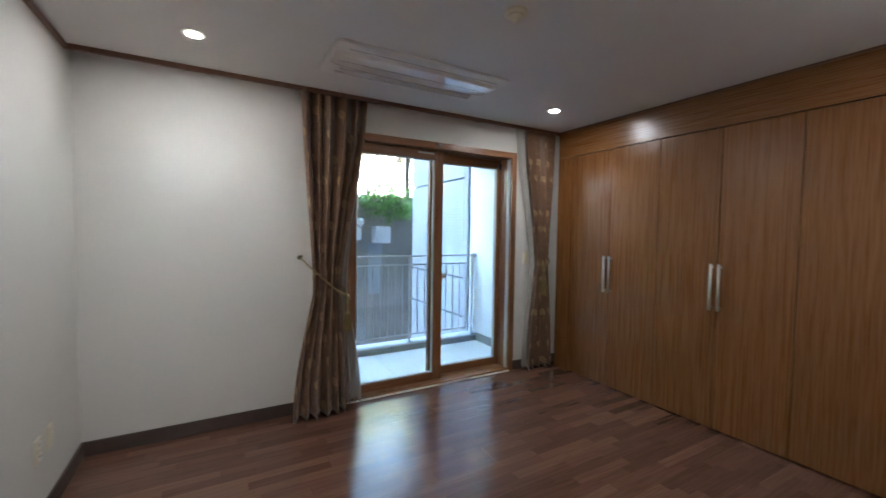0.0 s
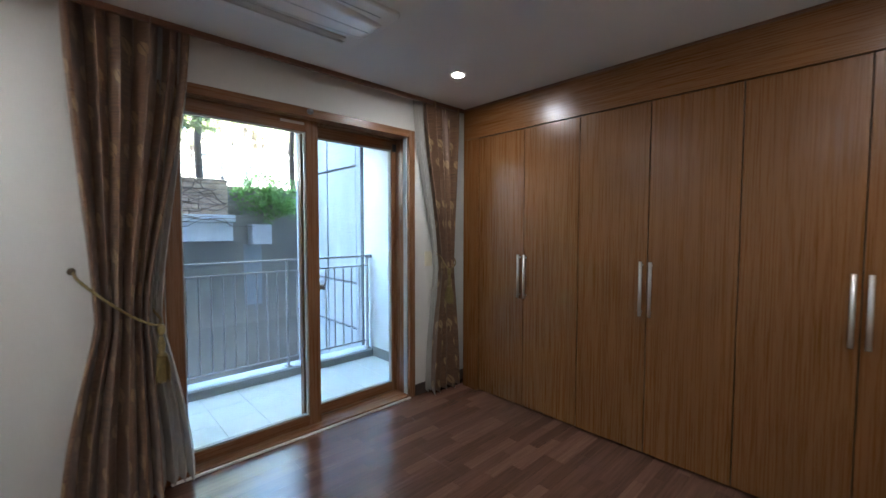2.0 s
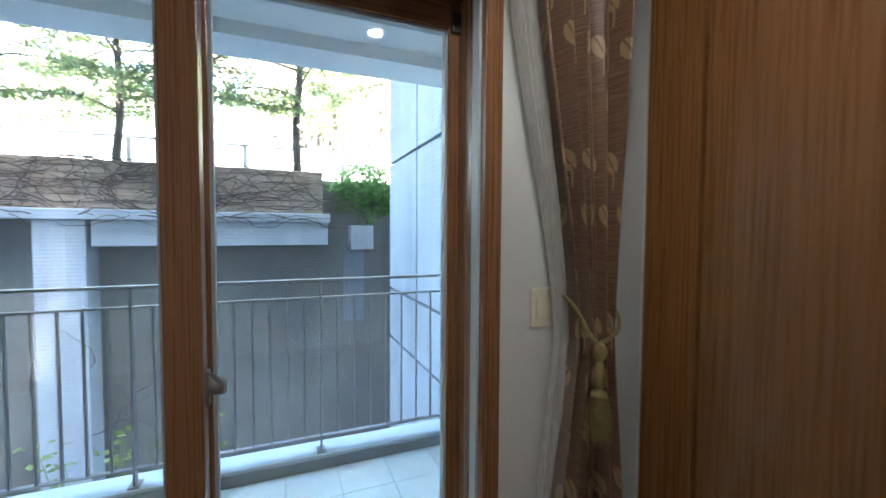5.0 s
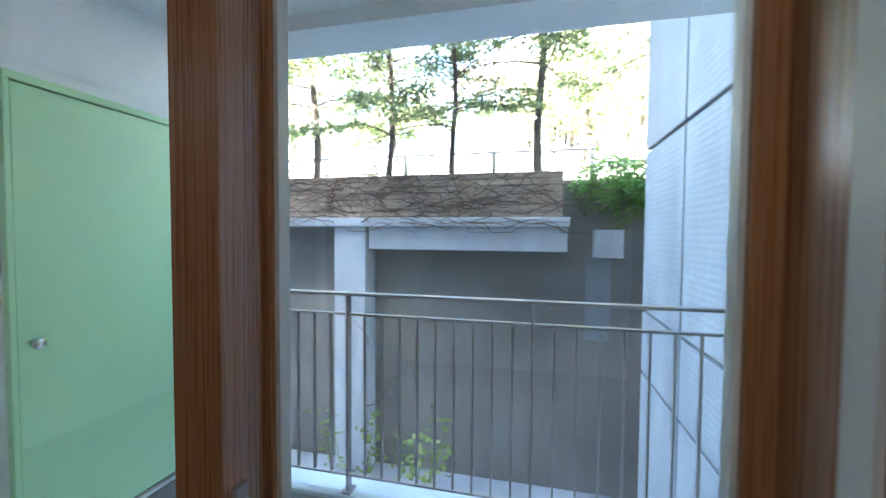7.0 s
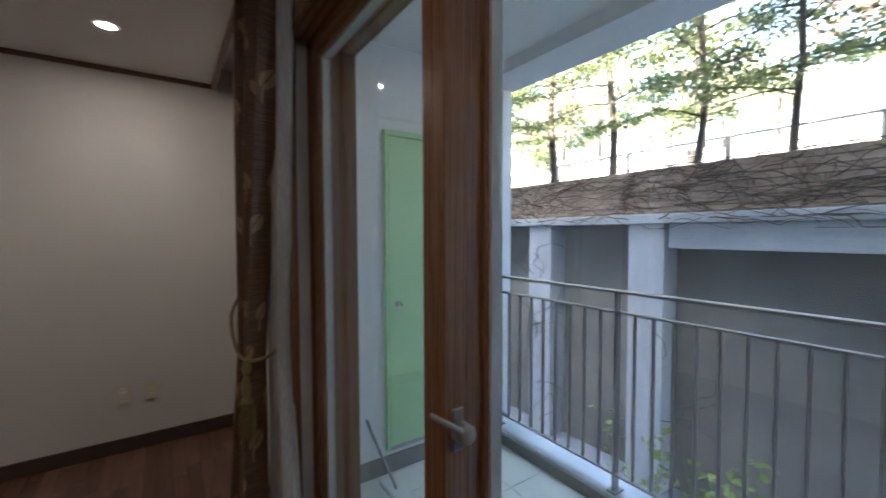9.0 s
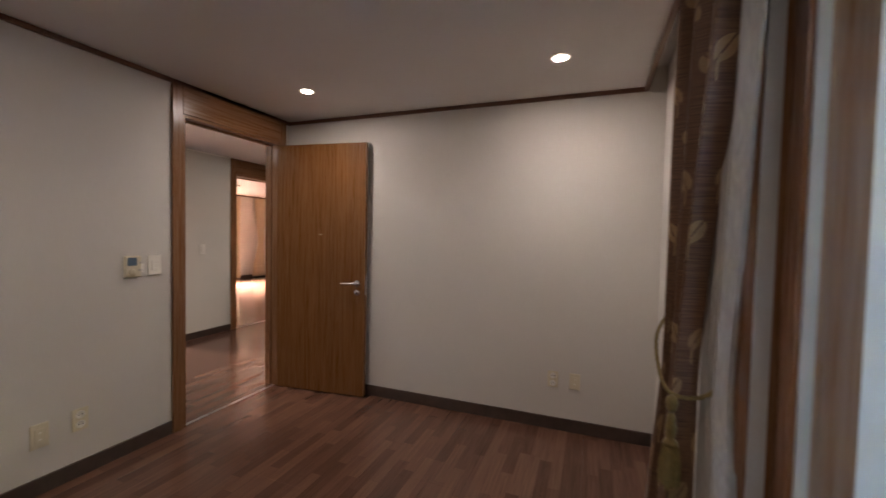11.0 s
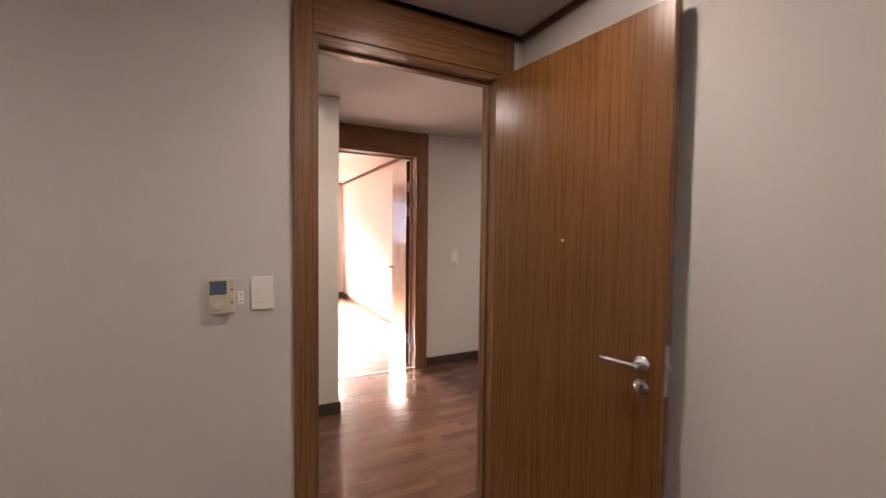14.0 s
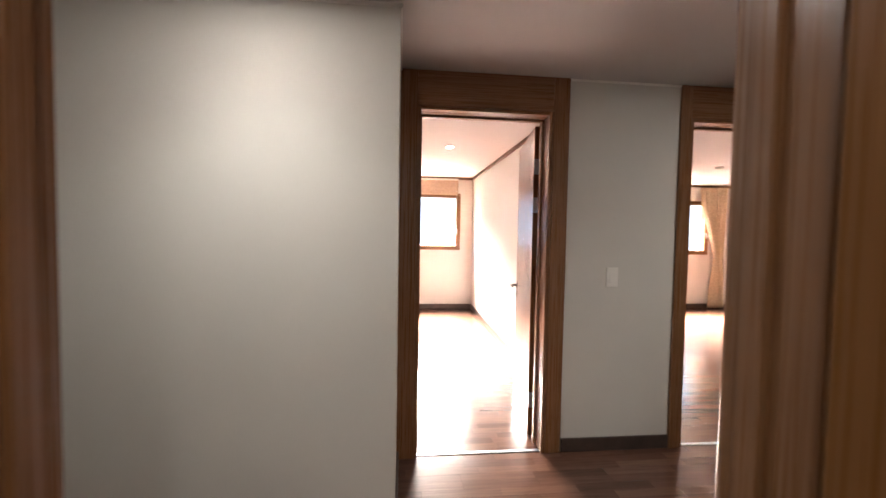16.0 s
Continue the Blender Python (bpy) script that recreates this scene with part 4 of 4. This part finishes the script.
mop = thing("mop", "white flat mop standing against the balcony wall", "mop", (0.3, 3.39, BZ))
part("mop_head", boxes((0.17, 0.43, 3.34, 3.44, BZ, BZ + 0.035), bevel=0.012), white_ray, mop)
part("pole", tube([(0.30, 3.39, BZ + 0.035), (0.19, 3.34, BZ + 0.22), (0.095, 3.30, BZ + 0.38)], 0.008, 10), gasket, mop, smooth=True)


# ---- far rooms ----
def casement(name, x0, x1, z0, z1, label):
    w = thing(name, label, "window", ((x0 + x1) / 2, FY - 0.06, z0), kind="structure")
    part("window_frame", boxes((x0 - 0.03, x0 + 0.05, FY - 0.1, FY + 0.015, z0 - 0.03, z1 + 0.03), (x1 - 0.05, x1 + 0.03, FY - 0.1, FY + 0.015, z0 - 0.03, z1 + 0.03),
         (x0 + 0.05, x1 - 0.05, FY - 0.1, FY + 0.015, z0 - 0.03, z0 + 0.05), (x0 + 0.05, x1 - 0.05, FY - 0.1, FY + 0.015, z1 - 0.05, z1 + 0.03), bevel=0.003), trim_x, w)
    xm = (x0 + x1) / 2
    part("mullion", boxes((xm - 0.035, xm + 0.035, FY - 0.09, FY, z0 + 0.05, z1 - 0.05), bevel=0.003), trim_v, w)
    for a, b in ((x0 + 0.05, xm - 0.035), (xm + 0.035, x1 - 0.05)):
        p = part("pane", boxes((a, b, FY - 0.055, FY - 0.049, z0 + 0.05, z1 - 0.05)), glass, w)
        p.visible_shadow = False
    part("window_handle", tube([(x0 + 0.03, FY + 0.015, 1.42), (x0 + 0.03, FY + 0.045, 1.42), (x0 + 0.03, FY + 0.05, 1.33)], 0.008, 8), steel, w)


casement("window_2", *AWX, "wood-framed window flooded with daylight")
casement("window_3", *CWX, "wood-framed window flooded with daylight")
rb = thing("roman_blind", "beige roman blind drawn up in folds", "blind", (-0.42, FY + 0.03, 2.0))
for k in range(5):
    z = 2.02 + 0.05 * k
    part("fold", boxes((-1.17, 0.38, FY + 0.018, FY + 0.055 - 0.005 * k, z, z + 0.058), bevel=0.012), blind_cloth, rb)
part("head_rail", boxes((-1.17, 0.38, FY + 0.016, FY + 0.05, 2.275, 2.305), bevel=0.004), white_plastic, rb)
part("pull_cord", tube([(-1.14, FY + 0.05, 2.1), (-1.14, FY + 0.05, 1.25)], 0.003, 6), white_plastic, rb)
for top, tie, foot, seed in (((-6.30, -5.75), (-6.24, -6.05), (-6.3, -5.98), 21), ((-7.2, -6.75), (-7.1, -6.9), (-7.15, -6.7), 22)):
    c = thing("curtain", "cream patterned curtain tied back in the far room", "curtain", (top[0], FY + 0.08, 0.03), group="far room curtains")
    hung_cloth(top, tie, foot, 0.95, 2.28, 0.025, FY + 0.09, 5, seed, cream_cloth, 1.0, 0.05, parent=c)
fd = thing("smoke_detector", "round white ceiling smoke detector in the far room", "smoke detector", (-4.55, -5.0, H + 0.03))
part("base", lathe([(0.055, 0), (0.055, -0.015), (0.03, -0.035), (0.002, -0.04)], 24, 2, (-4.55, -5.0, H + 0.0295)), white_plastic, fd, smooth=True)

# ---- outdoors ----
RY = 7.38     # face of the retaining wall
TOP = 2.11    # top of the planter


def ground_height(x, y):
    if y < RY + 0.3:
        return -2.0
    if y < 11:
        return 1.98 + 0.02 * (y - RY)
    return 2.05 + 9.0 * (1 - math.exp(-(y - 11) / 26.0)) + 0.035 * max(0.0, x) * min(1.0, (y - 11) / 10) + 0.25 * math.sin(0.4 * x + 0.3 * y)


gx = [-1500, -400, -120, -60] + [-40 + 2.5 * i for i in range(33)] + [60, 120, 400, 1500]
gy = [-1500, -300, -60, -12, 0, 4, 7.0, RY + 0.29, RY + 0.31, 8.5, 10, 11] + [12 + 2 * i for i in range(26)] + [80, 150, 400, 1500]
bm = bmesh.new()
gv = [[bm.verts.new((x, y, ground_height(x, y))) for y in gy] for x in gx]
for i in range(len(gx) - 1):
    for j in range(len(gy) - 1):
        bm.faces.new((gv[i][j], gv[i + 1][j], gv[i + 1][j + 1], gv[i][j + 1]))
structure("ground", bm, soil, "leaf-strewn ground rising to a wooded slope", "ground")

# added slab over the soil: bounces grey light onto the retaining wall
structure("yard", boxes((-9, 3.0, BY1 - 0.1, RY + 0.74, -2.02, -1.985)), concrete_mid, "unseen grey slab below the balcony, added for neutral bounce light", "yard")
# made-up block: holds back low sky light from the far windows
structure("backdrop", boxes((-45, 40, -27, -25, -2.0, 13)), stucco_blue, "added pale block that cuts the sky light into the far rooms", "backdrop")
structure("retaining_wall", boxes((-9, 9, RY + 0.75, RY + 0.95, -2.0, 1.45)), concrete_dark, "grey concrete retaining wall with its shade put into the colour", "wall")
structure("wall_ledge", boxes((-9, 2.42, RY - 0.10, RY + 0.9, 1.426, 1.545), (2.42, 9, RY + 0.35, RY + 0.9, 1.40, 1.50), bevel=0.01), concrete_pale, "pale concrete ledge under the planter", "ledge")
structure("wall_beam", boxes((-0.17, 2.40, RY - 0.02, RY + 0.3, 1.126, 1.424), bevel=0.008), concrete_pale, "pale concrete beam under the ledge", "beam")
structure("beam_stub", boxes((2.72, 3.04, RY + 0.05, RY + 0.5, 1.06, 1.398), bevel=0.008), concrete_pale, "short pale concrete beam end", "beam")
for x0, x1 in ((-0.67, -0.21), (-2.43, -1.97), (-4.2, -3.74), (-5.97, -5.51)):
    structure("wall_pier", boxes((x0, x1, RY - 0.04, RY + 0.76, -2.0, 1.424), bevel=0.01), concrete_pale, "pale concrete pier of the retaining wall", "pier")
# rear piers: shade put in through the darker concrete tones
structure("wall_pier", boxes((2.64, 2.95, RY + 0.30, RY + 0.76, -2.0, 1.058), bevel=0.01), concrete_mid, "grey concrete pier with its shade put into the colour", "pier")
structure("wall_pier", boxes((1.85, 2.35, RY + 0.45, RY + 0.76, -2.0, 1.12), bevel=0.01), concrete_dark, "grey concrete pier with its shade put into the colour", "pier")
planter = structure("planter_wall", boxes((-9, 2.34, RY + 0.04, RY + 0.25, 1.545, TOP - 0.01), (2.34, 9, RY + 0.49, RY + 0.68, 1.50, TOP - 0.05)), groove_dark, "brown stone planter wall with bare creepers", "planter wall")
structure("planter_soil", boxes((-9, 2.34, RY + 0.25, RY + 0.6, 1.55, TOP - 0.1), (2.34, 9, RY + 0.6, RY + 0.75, 1.5, TOP - 0.1)), soil, "soil and dry leaves in the planter", "soil")

# neighbouring wall: rendered panels with sunk joints
# depth behind the face is unseen, added to block sun and warm bounce
nb = structure("neighbour_wall", boxes((3.02, 16, BY1 + 0.002, 6.25, -2.0, 9.0), (3.42, 16, -7.4, BY1 + 0.002, -2.0, 9.0)), groove_dark, "pale grey stucco wall with sunk joints, unseen shading block behind", "wall")
Z_CUTS = [-2.0, 0.10, 0.66, 2.08, 4.2, 9.0]
for z0, z1 in zip(Z_CUTS, Z_CUTS[1:]):
    for y0, y1 in ((BY1 + 0.10, 5.28), (5.28, 6.27)):
        part("panel", boxes((2.985, 3.03, y0 + (0.012 if y0 == 5.28 else 0), y1 - (0.012 if y1 == 5.28 else 0), z0 + 0.014, z1 - 0.014), bevel=0.005), stucco_blue, nb)
part("corner_strip", boxes((2.99, 3.03, BY1 + 0.004, BY1 + 0.104, -2.0, 9.0)), stucco_blue, nb)

gr = thing("guard_rail", "grey metal guard rail along the path above", "guard rail", (0, 10.2, 2.03))
part("top_rail", tube([(-12, 10.2, 2.93), (3.0, 10.2, 2.93)], 0.025, 8), rail_paint, gr)
part("low_rail", tube([(-12, 10.2, 2.70), (3.0, 10.2, 2.70)], 0.012, 6), rail_paint, gr)
for k in range(9):
    part("post", boxes((2.95 - 1.8 * k, 3.03 - 1.8 * k, 10.16, 10.24, 2.0, 2.95), bevel=0.01), rail_paint, gr)
gr = thing("guard_rail", "low grey metal guard rail beyond the trees", "guard rail", (6, 10.6, 2.03))
part("top_rail", tube([(3.1, 10.6, 2.75), (12, 10.6, 2.95)], 0.02, 8), rail_paint, gr)
for k in range(5):
    part("post", boxes((3.6 + 2 * k, 3.66 + 2 * k, 10.57, 10.63, 2.0, 2.76 + 0.045 * k), bevel=0.01), rail_paint, gr)


def leaf_cloud(points, per, spread, size, seed, flat=0.35):
    """Many small pointed leaves round each of the points."""
    r = np.random.default_rng(seed)
    P = np.repeat(np.array(points, float), per, axis=0)
    P = P + r.normal(0, 1, P.shape) * np.array([spread, spread, spread * flat])
    n = len(P)
    d = r.normal(0, 1, (n, 3)) * np.array([1, 1, 0.45])
    d /= np.linalg.norm(d, axis=1)[:, None]
    s = np.cross(d, r.normal(0, 1, (n, 3)))
    s /= np.linalg.norm(s, axis=1)[:, None] + 1e-9
    L = (size * r.uniform(0.6, 1.5, n))[:, None]
    W = L * 0.32
    V = np.stack([P, P + d * L * 0.5 + s * W, P + d * L, P + d * L * 0.5 - s * W], axis=1).reshape(-1, 3)
    F = [(4 * i, 4 * i + 1, 4 * i + 2, 4 * i + 3) for i in range(n)]
    return V, F


def leafy(name, clouds, mat, parent=None):
    Vs, Fs, off = [], [], 0
    for V, F in clouds:
        Vs.append(V)
        Fs += [tuple(k + off for k in f) for f in F]
        off += len(V)
    me = bpy.data.meshes.new(name)
    me.from_pydata(np.concatenate(Vs).tolist(), [], Fs)
    me.materials.append(mat)
    ob = new(name, me)
    if parent:
        ob.parent = parent
        ob.matrix_parent_inverse = parent.matrix_world.inverted()
    return ob


def larch(x, y, z, height, first, girth, seed, lean=0.0):
    """A young larch: straight trunk, whorls of near-level limbs, sprays of needles along them."""
    r = random.Random(seed)
    t = thing("tree", "slender larch with level branches and fresh green needles", "tree", (x, y, z), group="trees above the planter")
    n = 12
    line = [(x + lean * (i / n) + 0.03 * math.sin(i * 1.3 + seed), y + 0.03 * math.cos(i + seed), z - 0.25 + (height + 0.25) * i / n) for i in range(n + 1)]
    part("trunk", tube(line, [girth * (1 - 0.8 * i / n) for i in range(n + 1)], 10), bark, t, smooth=True)
    limbs = bmesh.new()
    tips = []
    h = first
    while h < height - 0.3:
        turn = r.uniform(0, 2 * math.pi)
        for k in range(r.choice((2, 3))):
            a = turn + k * 2.2 + r.uniform(-0.4, 0.4)
            reach = r.uniform(0.75, 1.55) * (1.45 - 0.9 * h / height)
            rise = r.uniform(0.05, 0.5)
            bx, bz = x + lean * h / height, z + h + r.uniform(-0.08, 0.08)

            def along(s, w=0.0):
                sag = rise * s - 0.22 * s * s + 0.05 * math.sin(5 * s + k)
                return (bx + reach * s * math.cos(a) - w * math.sin(a), y + reach * s * math.sin(a) + w * math.cos(a), bz + sag)

            add_tube(limbs, [along(s) for s in (0, 0.2, 0.4, 0.6, 0.8, 1)], [girth * 0.26 * (1 - 0.85 * s) for s in (0, 0.2, 0.4, 0.6, 0.8, 1)], 5)
            for s in (0.35, 0.45, 0.55, 0.65, 0.75, 0.85, 0.95, 1.02):
                for side in (-1, 1):
                    w = side * r.uniform(0.12, 0.38) * (1.25 - 0.75 * s)
                    add_tube(limbs, [along(s), along(s + 0.08, w * 0.6), along(s + 0.12, w)], [0.004, 0.003, 0.002], 3, cap=False)
                    for f in (0.35, 0.7, 1.0):
                        p = along(s + 0.12 * f, w * f)
                        tips.append((p[0], p[1], p[2] - 0.03 * f + r.uniform(-0.02, 0.03)))
        h += r.uniform(0.22, 0.42)
    part("limbs", limbs, bark, t)
    leafy("crown", [leaf_cloud(tips, 11, 0.05, 0.045, seed, 0.35)], needle, t)


for i, (x, first, girth, hgt) in enumerate(((2.035, 1.25, 0.062, 5.6), (0.91, 0.75, 0.045, 5.4), (-0.045, 0.8, 0.05, 5.2), (-1.22, 0.9, 0.06, 5.8), (-2.35, 0.9, 0.065, 5.6), (-3.7, 1.1, 0.055, 5.4), (-5.2, 1.0, 0.06, 5.5), (3.6, 1.6, 0.055, 5.4))):
    larch(x, RY + 0.42, TOP - 0.1, hgt, first, girth, 40 + i, lean=0.08 * (-1) ** i)

# woods on the slope
rg = random.Random(5)
far, bare, stems = [], [], bmesh.new()
for k in range(70):
    y = rg.uniform(14, 44)
    x = rg.uniform(-28, 24) * (0.5 + y / 44)
    g = ground_height(x, y)
    hgt = rg.uniform(2.8, 6.0)
    add_tube(stems, [(x, y, g - 0.2), (x + rg.uniform(-0.3, 0.3), y, g + hgt * 0.9)], [rg.uniform(0.08, 0.16), 0.03], 6)
    blobs = [(x + rg.gauss(0, 1.0), y + rg.gauss(0, 1.0), g + hgt * rg.uniform(0.35, 1.05)) for _ in range(26)]
    (far if rg.random() < 0.72 else bare).append(leaf_cloud(blobs, 34, 0.42, 0.20, 100 + k, 0.5))
rh2 = random.Random(9)
for k in range(34):
    x, y = rh2.uniform(1.5, 12), rh2.uniform(14, 26)
    g, hgt = ground_height(x, y), rh2.uniform(3.2, 6.6)
    add_tube(stems, [(x, y, g - 0.2), (x + 0.1, y, g + hgt * 0.9)], [0.09, 0.03], 6)
    blobs = [(x + rh2.gauss(0, 1.0), y + rh2.gauss(0, 0.8), g + hgt * rh2.uniform(0.2, 1.0)) for _ in range(26)]
    far.append(leaf_cloud(blobs, 30, 0.42, 0.18, 300 + k, 0.5))
tagged(part("wood_trunks", stems, bark), "trunks of the trees on the slope", "trees", kind="stuff")
tagged(leafy("wood_crowns", far, wood_far), "sunlit yellow-green crowns of the wood on the slope", "trees", kind="stuff")
tagged(leafy("bare_crowns", bare, blossom), "pinkish bare twigs of trees on the slope", "trees", kind="stuff")

# shrub at the end of the planter
sb = thing("shrub", "dense green shrub hanging over the ledge", "shrub", (3.0, RY + 0.3, 1.55))
twigs = bmesh.new()
pts = []
for k in range(70):
    a, b = rg.uniform(0, 6.28), rg.uniform(0, 1) ** 0.5
    p = (3.0 + 0.50 * b * math.cos(a), RY + 0.22 + 0.20 * rg.uniform(-1, 1), 1.88 + 0.40 * b * math.sin(a))
    pts.append(p)
    if k % 3 == 0:
        add_tube(twigs, [(3.05, RY + 0.5, 1.95), tuple((u + v) / 2 + 0.03 for u, v in zip((3.05, RY + 0.5, 1.95), p)), p], 0.006, 4)
part("twigs", twigs, bark, sb)
leafy("leaves", [leaf_cloud(pts, 46, 0.065, 0.05, 77, 0.9)], shrub_leaf, sb)

# young bamboo in the gap below the balcony
for k, (x, y, top) in enumerate(((0.28, 6.0, -0.32), (0.95, 6.05, -0.28), (0.80, 6.3, -0.75))):
    bp = thing("bamboo", "young bamboo with thin pale leaves", "bamboo", (x, y, -2.0), group="bamboo below the balcony")
    st = bmesh.new()
    pts = []
    for s in range(4):
        dx, dy = rg.uniform(-0.3, 0.3), rg.uniform(-0.2, 0.2)
        hh = top - rg.uniform(0, 0.35)
        add_tube(st, [(x + 0.1 * dx, y, -2.02), (x + 0.5 * dx, y + 0.4 * dy, -1.3), (x + dx, y + dy, hh)], [0.008, 0.006, 0.003], 5)
        pts += [(x + dx * (0.5 + 0.5 * f), y + dy * f, -1.3 + (hh + 1.3) * f) for f in (0.3, 0.5, 0.7, 0.85, 1.0)]
    part("stems", st, bamboo_leaf, bp)
    leafy("leaves", [leaf_cloud(pts, 4, 0.06, 0.07, 200 + k, 0.7)], bamboo_leaf, bp)

# bare creepers over planter and piers
vb = bmesh.new()
rv = random.Random(9)


def creeper(x, z, ang, n, y, r0, z_lo, z_hi):
    pts = []
    for k in range(n):
        pts.append((x, y - 0.012 - 0.02 * rv.random(), z))
        ang += rv.gauss(0, 0.42)
        x += 0.085 * math.cos(ang)
        z = min(max(z + 0.06 * math.sin(ang), z_lo), z_hi)
    if len(pts) > 2:
        add_tube(vb, pts, [r0 * (1 - 0.7 * k / len(pts)) for k in range(len(pts))], 4, cap=False)


for k in range(300):
    creeper(rv.uniform(-6, 2.2), rv.uniform(1.5, 2.12), rv.choice((0.2, 3.0)) + rv.gauss(0, 0.5), rv.randint(7, 20), RY, rv.uniform(0.004, 0.0085), 1.45, 2.13)
for k in range(60):
    creeper(rv.uniform(-6, 2.4), 1.48, rv.choice((0.1, 3.1)), rv.randint(6, 14), RY - 0.10, rv.uniform(0.004, 0.008), 1.36, 1.56)
for x0 in (-2.35, -4.1):
    for k in range(26):
        creeper(x0 + rv.uniform(-0.1, 0.4), rv.uniform(-1.8, 1.2), 1.5 + rv.gauss(0, 0.4), rv.randint(6, 16), RY - 0.04, rv.uniform(0.004, 0.009), -1.9, 1.4)
for k in range(5):
    creeper(-0.1 + rv.uniform(-0.1, 0.3), rv.uniform(-1.2, 0.3), 1.2, 10, RY - 0.04, 0.006, -1.9, 1.0)
tagged(part("creepers", vb, vine_bark), "bare brown creepers over the planter wall", "creepers", kind="stuff")

# ---- pieces: floor boards, balcony tiles, planter stones ----
BW, BL = 0.195, 1.2
rp = random.Random(3)


def board_mesh(length):
    return mesh_of("board", boxes((0, length - 0.0008, 0, BW - 0.0006, -0.012, 0)), floor_wood)


full = board_mesh(BL)
shared = {}


def lay_boards(x0, x1, y0, y1):
    y = y0
    while y < y1 - 0.001:
        w = min(BW, y1 - y)
        x = x0 - rp.choice((0.0, 0.3, 0.6, 0.9))
        while x < x1:
            a, b = max(x, x0), min(x + BL, x1)
            if b - a > 0.02:
                key = round(b - a, 2), round(w, 3)
                if key not in shared:
                    shared[key] = full if key == (BL, BW) else mesh_of("board", boxes((0, b - a - 0.0008, 0, w - 0.0006, -0.012, 0)), floor_wood)
                o = new("board", shared[key])
                o.location = (a, y, 0)
                o.parent = floor_slab
            x += BL
        y += w


lay_boards(XL, 2.95, YB, YW)
lay_boards(DX0, DX1, HY0, YB)
lay_boards(-5.0, 3.2, HY1, HY0)
tagged(part("far_floor_boards", boxes((-8, -5.0, HY1, HY0, -0.012, 0), (-8, 3.2, FY, HY1, -0.012, 0)), floor_wood), "dark walnut laminate strip floor of the far rooms", "floor", kind="structure")

tile_me = mesh_of("tile", boxes((0.0015, 0.2985, 0.0015, 0.2985, -0.008, 0), bevel=0.0012), tile_glaze)
bfloor = bpy.data.objects["balcony_floor"]
for i in range(10):
    for j in range(5):
        x, y = 0.03 + 0.295 + (i - 1) * 0.3, 4.27 - (j + 1) * 0.3
        a, b, c = max(x, BX0 + 0.001), min(x + 0.3, BX1), max(y, YO)
        if b - a > 0.29 and y >= YO:
            o = new("tile", tile_me)
            o.location = (x, y, BZ)
        else:
            o = new("tile", mesh_of("tile", boxes((a + 0.0015, b - 0.0015, c + 0.0015, y + 0.2985, BZ - 0.008, BZ)), tile_glaze))
        o.parent = bfloor

ROWS = 7
rh = (TOP - 1.545) / ROWS
stone_me = [mesh_of("stone", boxes((0.004, L - 0.004, -0.012, 0.05, 0.003, rh - 0.003), bevel=0.006), stone) for L in (0.42, 0.55, 0.7)]
for k in range(ROWS):
    x = 2.34
    while x > -5.5:
        i = rp.randrange(3)
        x -= (0.42, 0.55, 0.7)[i]
        o = new("stone", stone_me[i])
        o.location = (x, RY + 0.012 - rp.uniform(0, 0.008), 1.545 + k * rh)
        o.parent = planter
for k in range(5):
    x = 2.36
    while x < 4.4:
        i = rp.randrange(3)
        o = new("stone", stone_me[i])
        o.location = (x, RY + 0.46, 1.50 + k * rh * 1.35)
        o.scale = (1, 1, 1.35)
        o.parent = planter
        x += (0.42, 0.55, 0.7)[i]
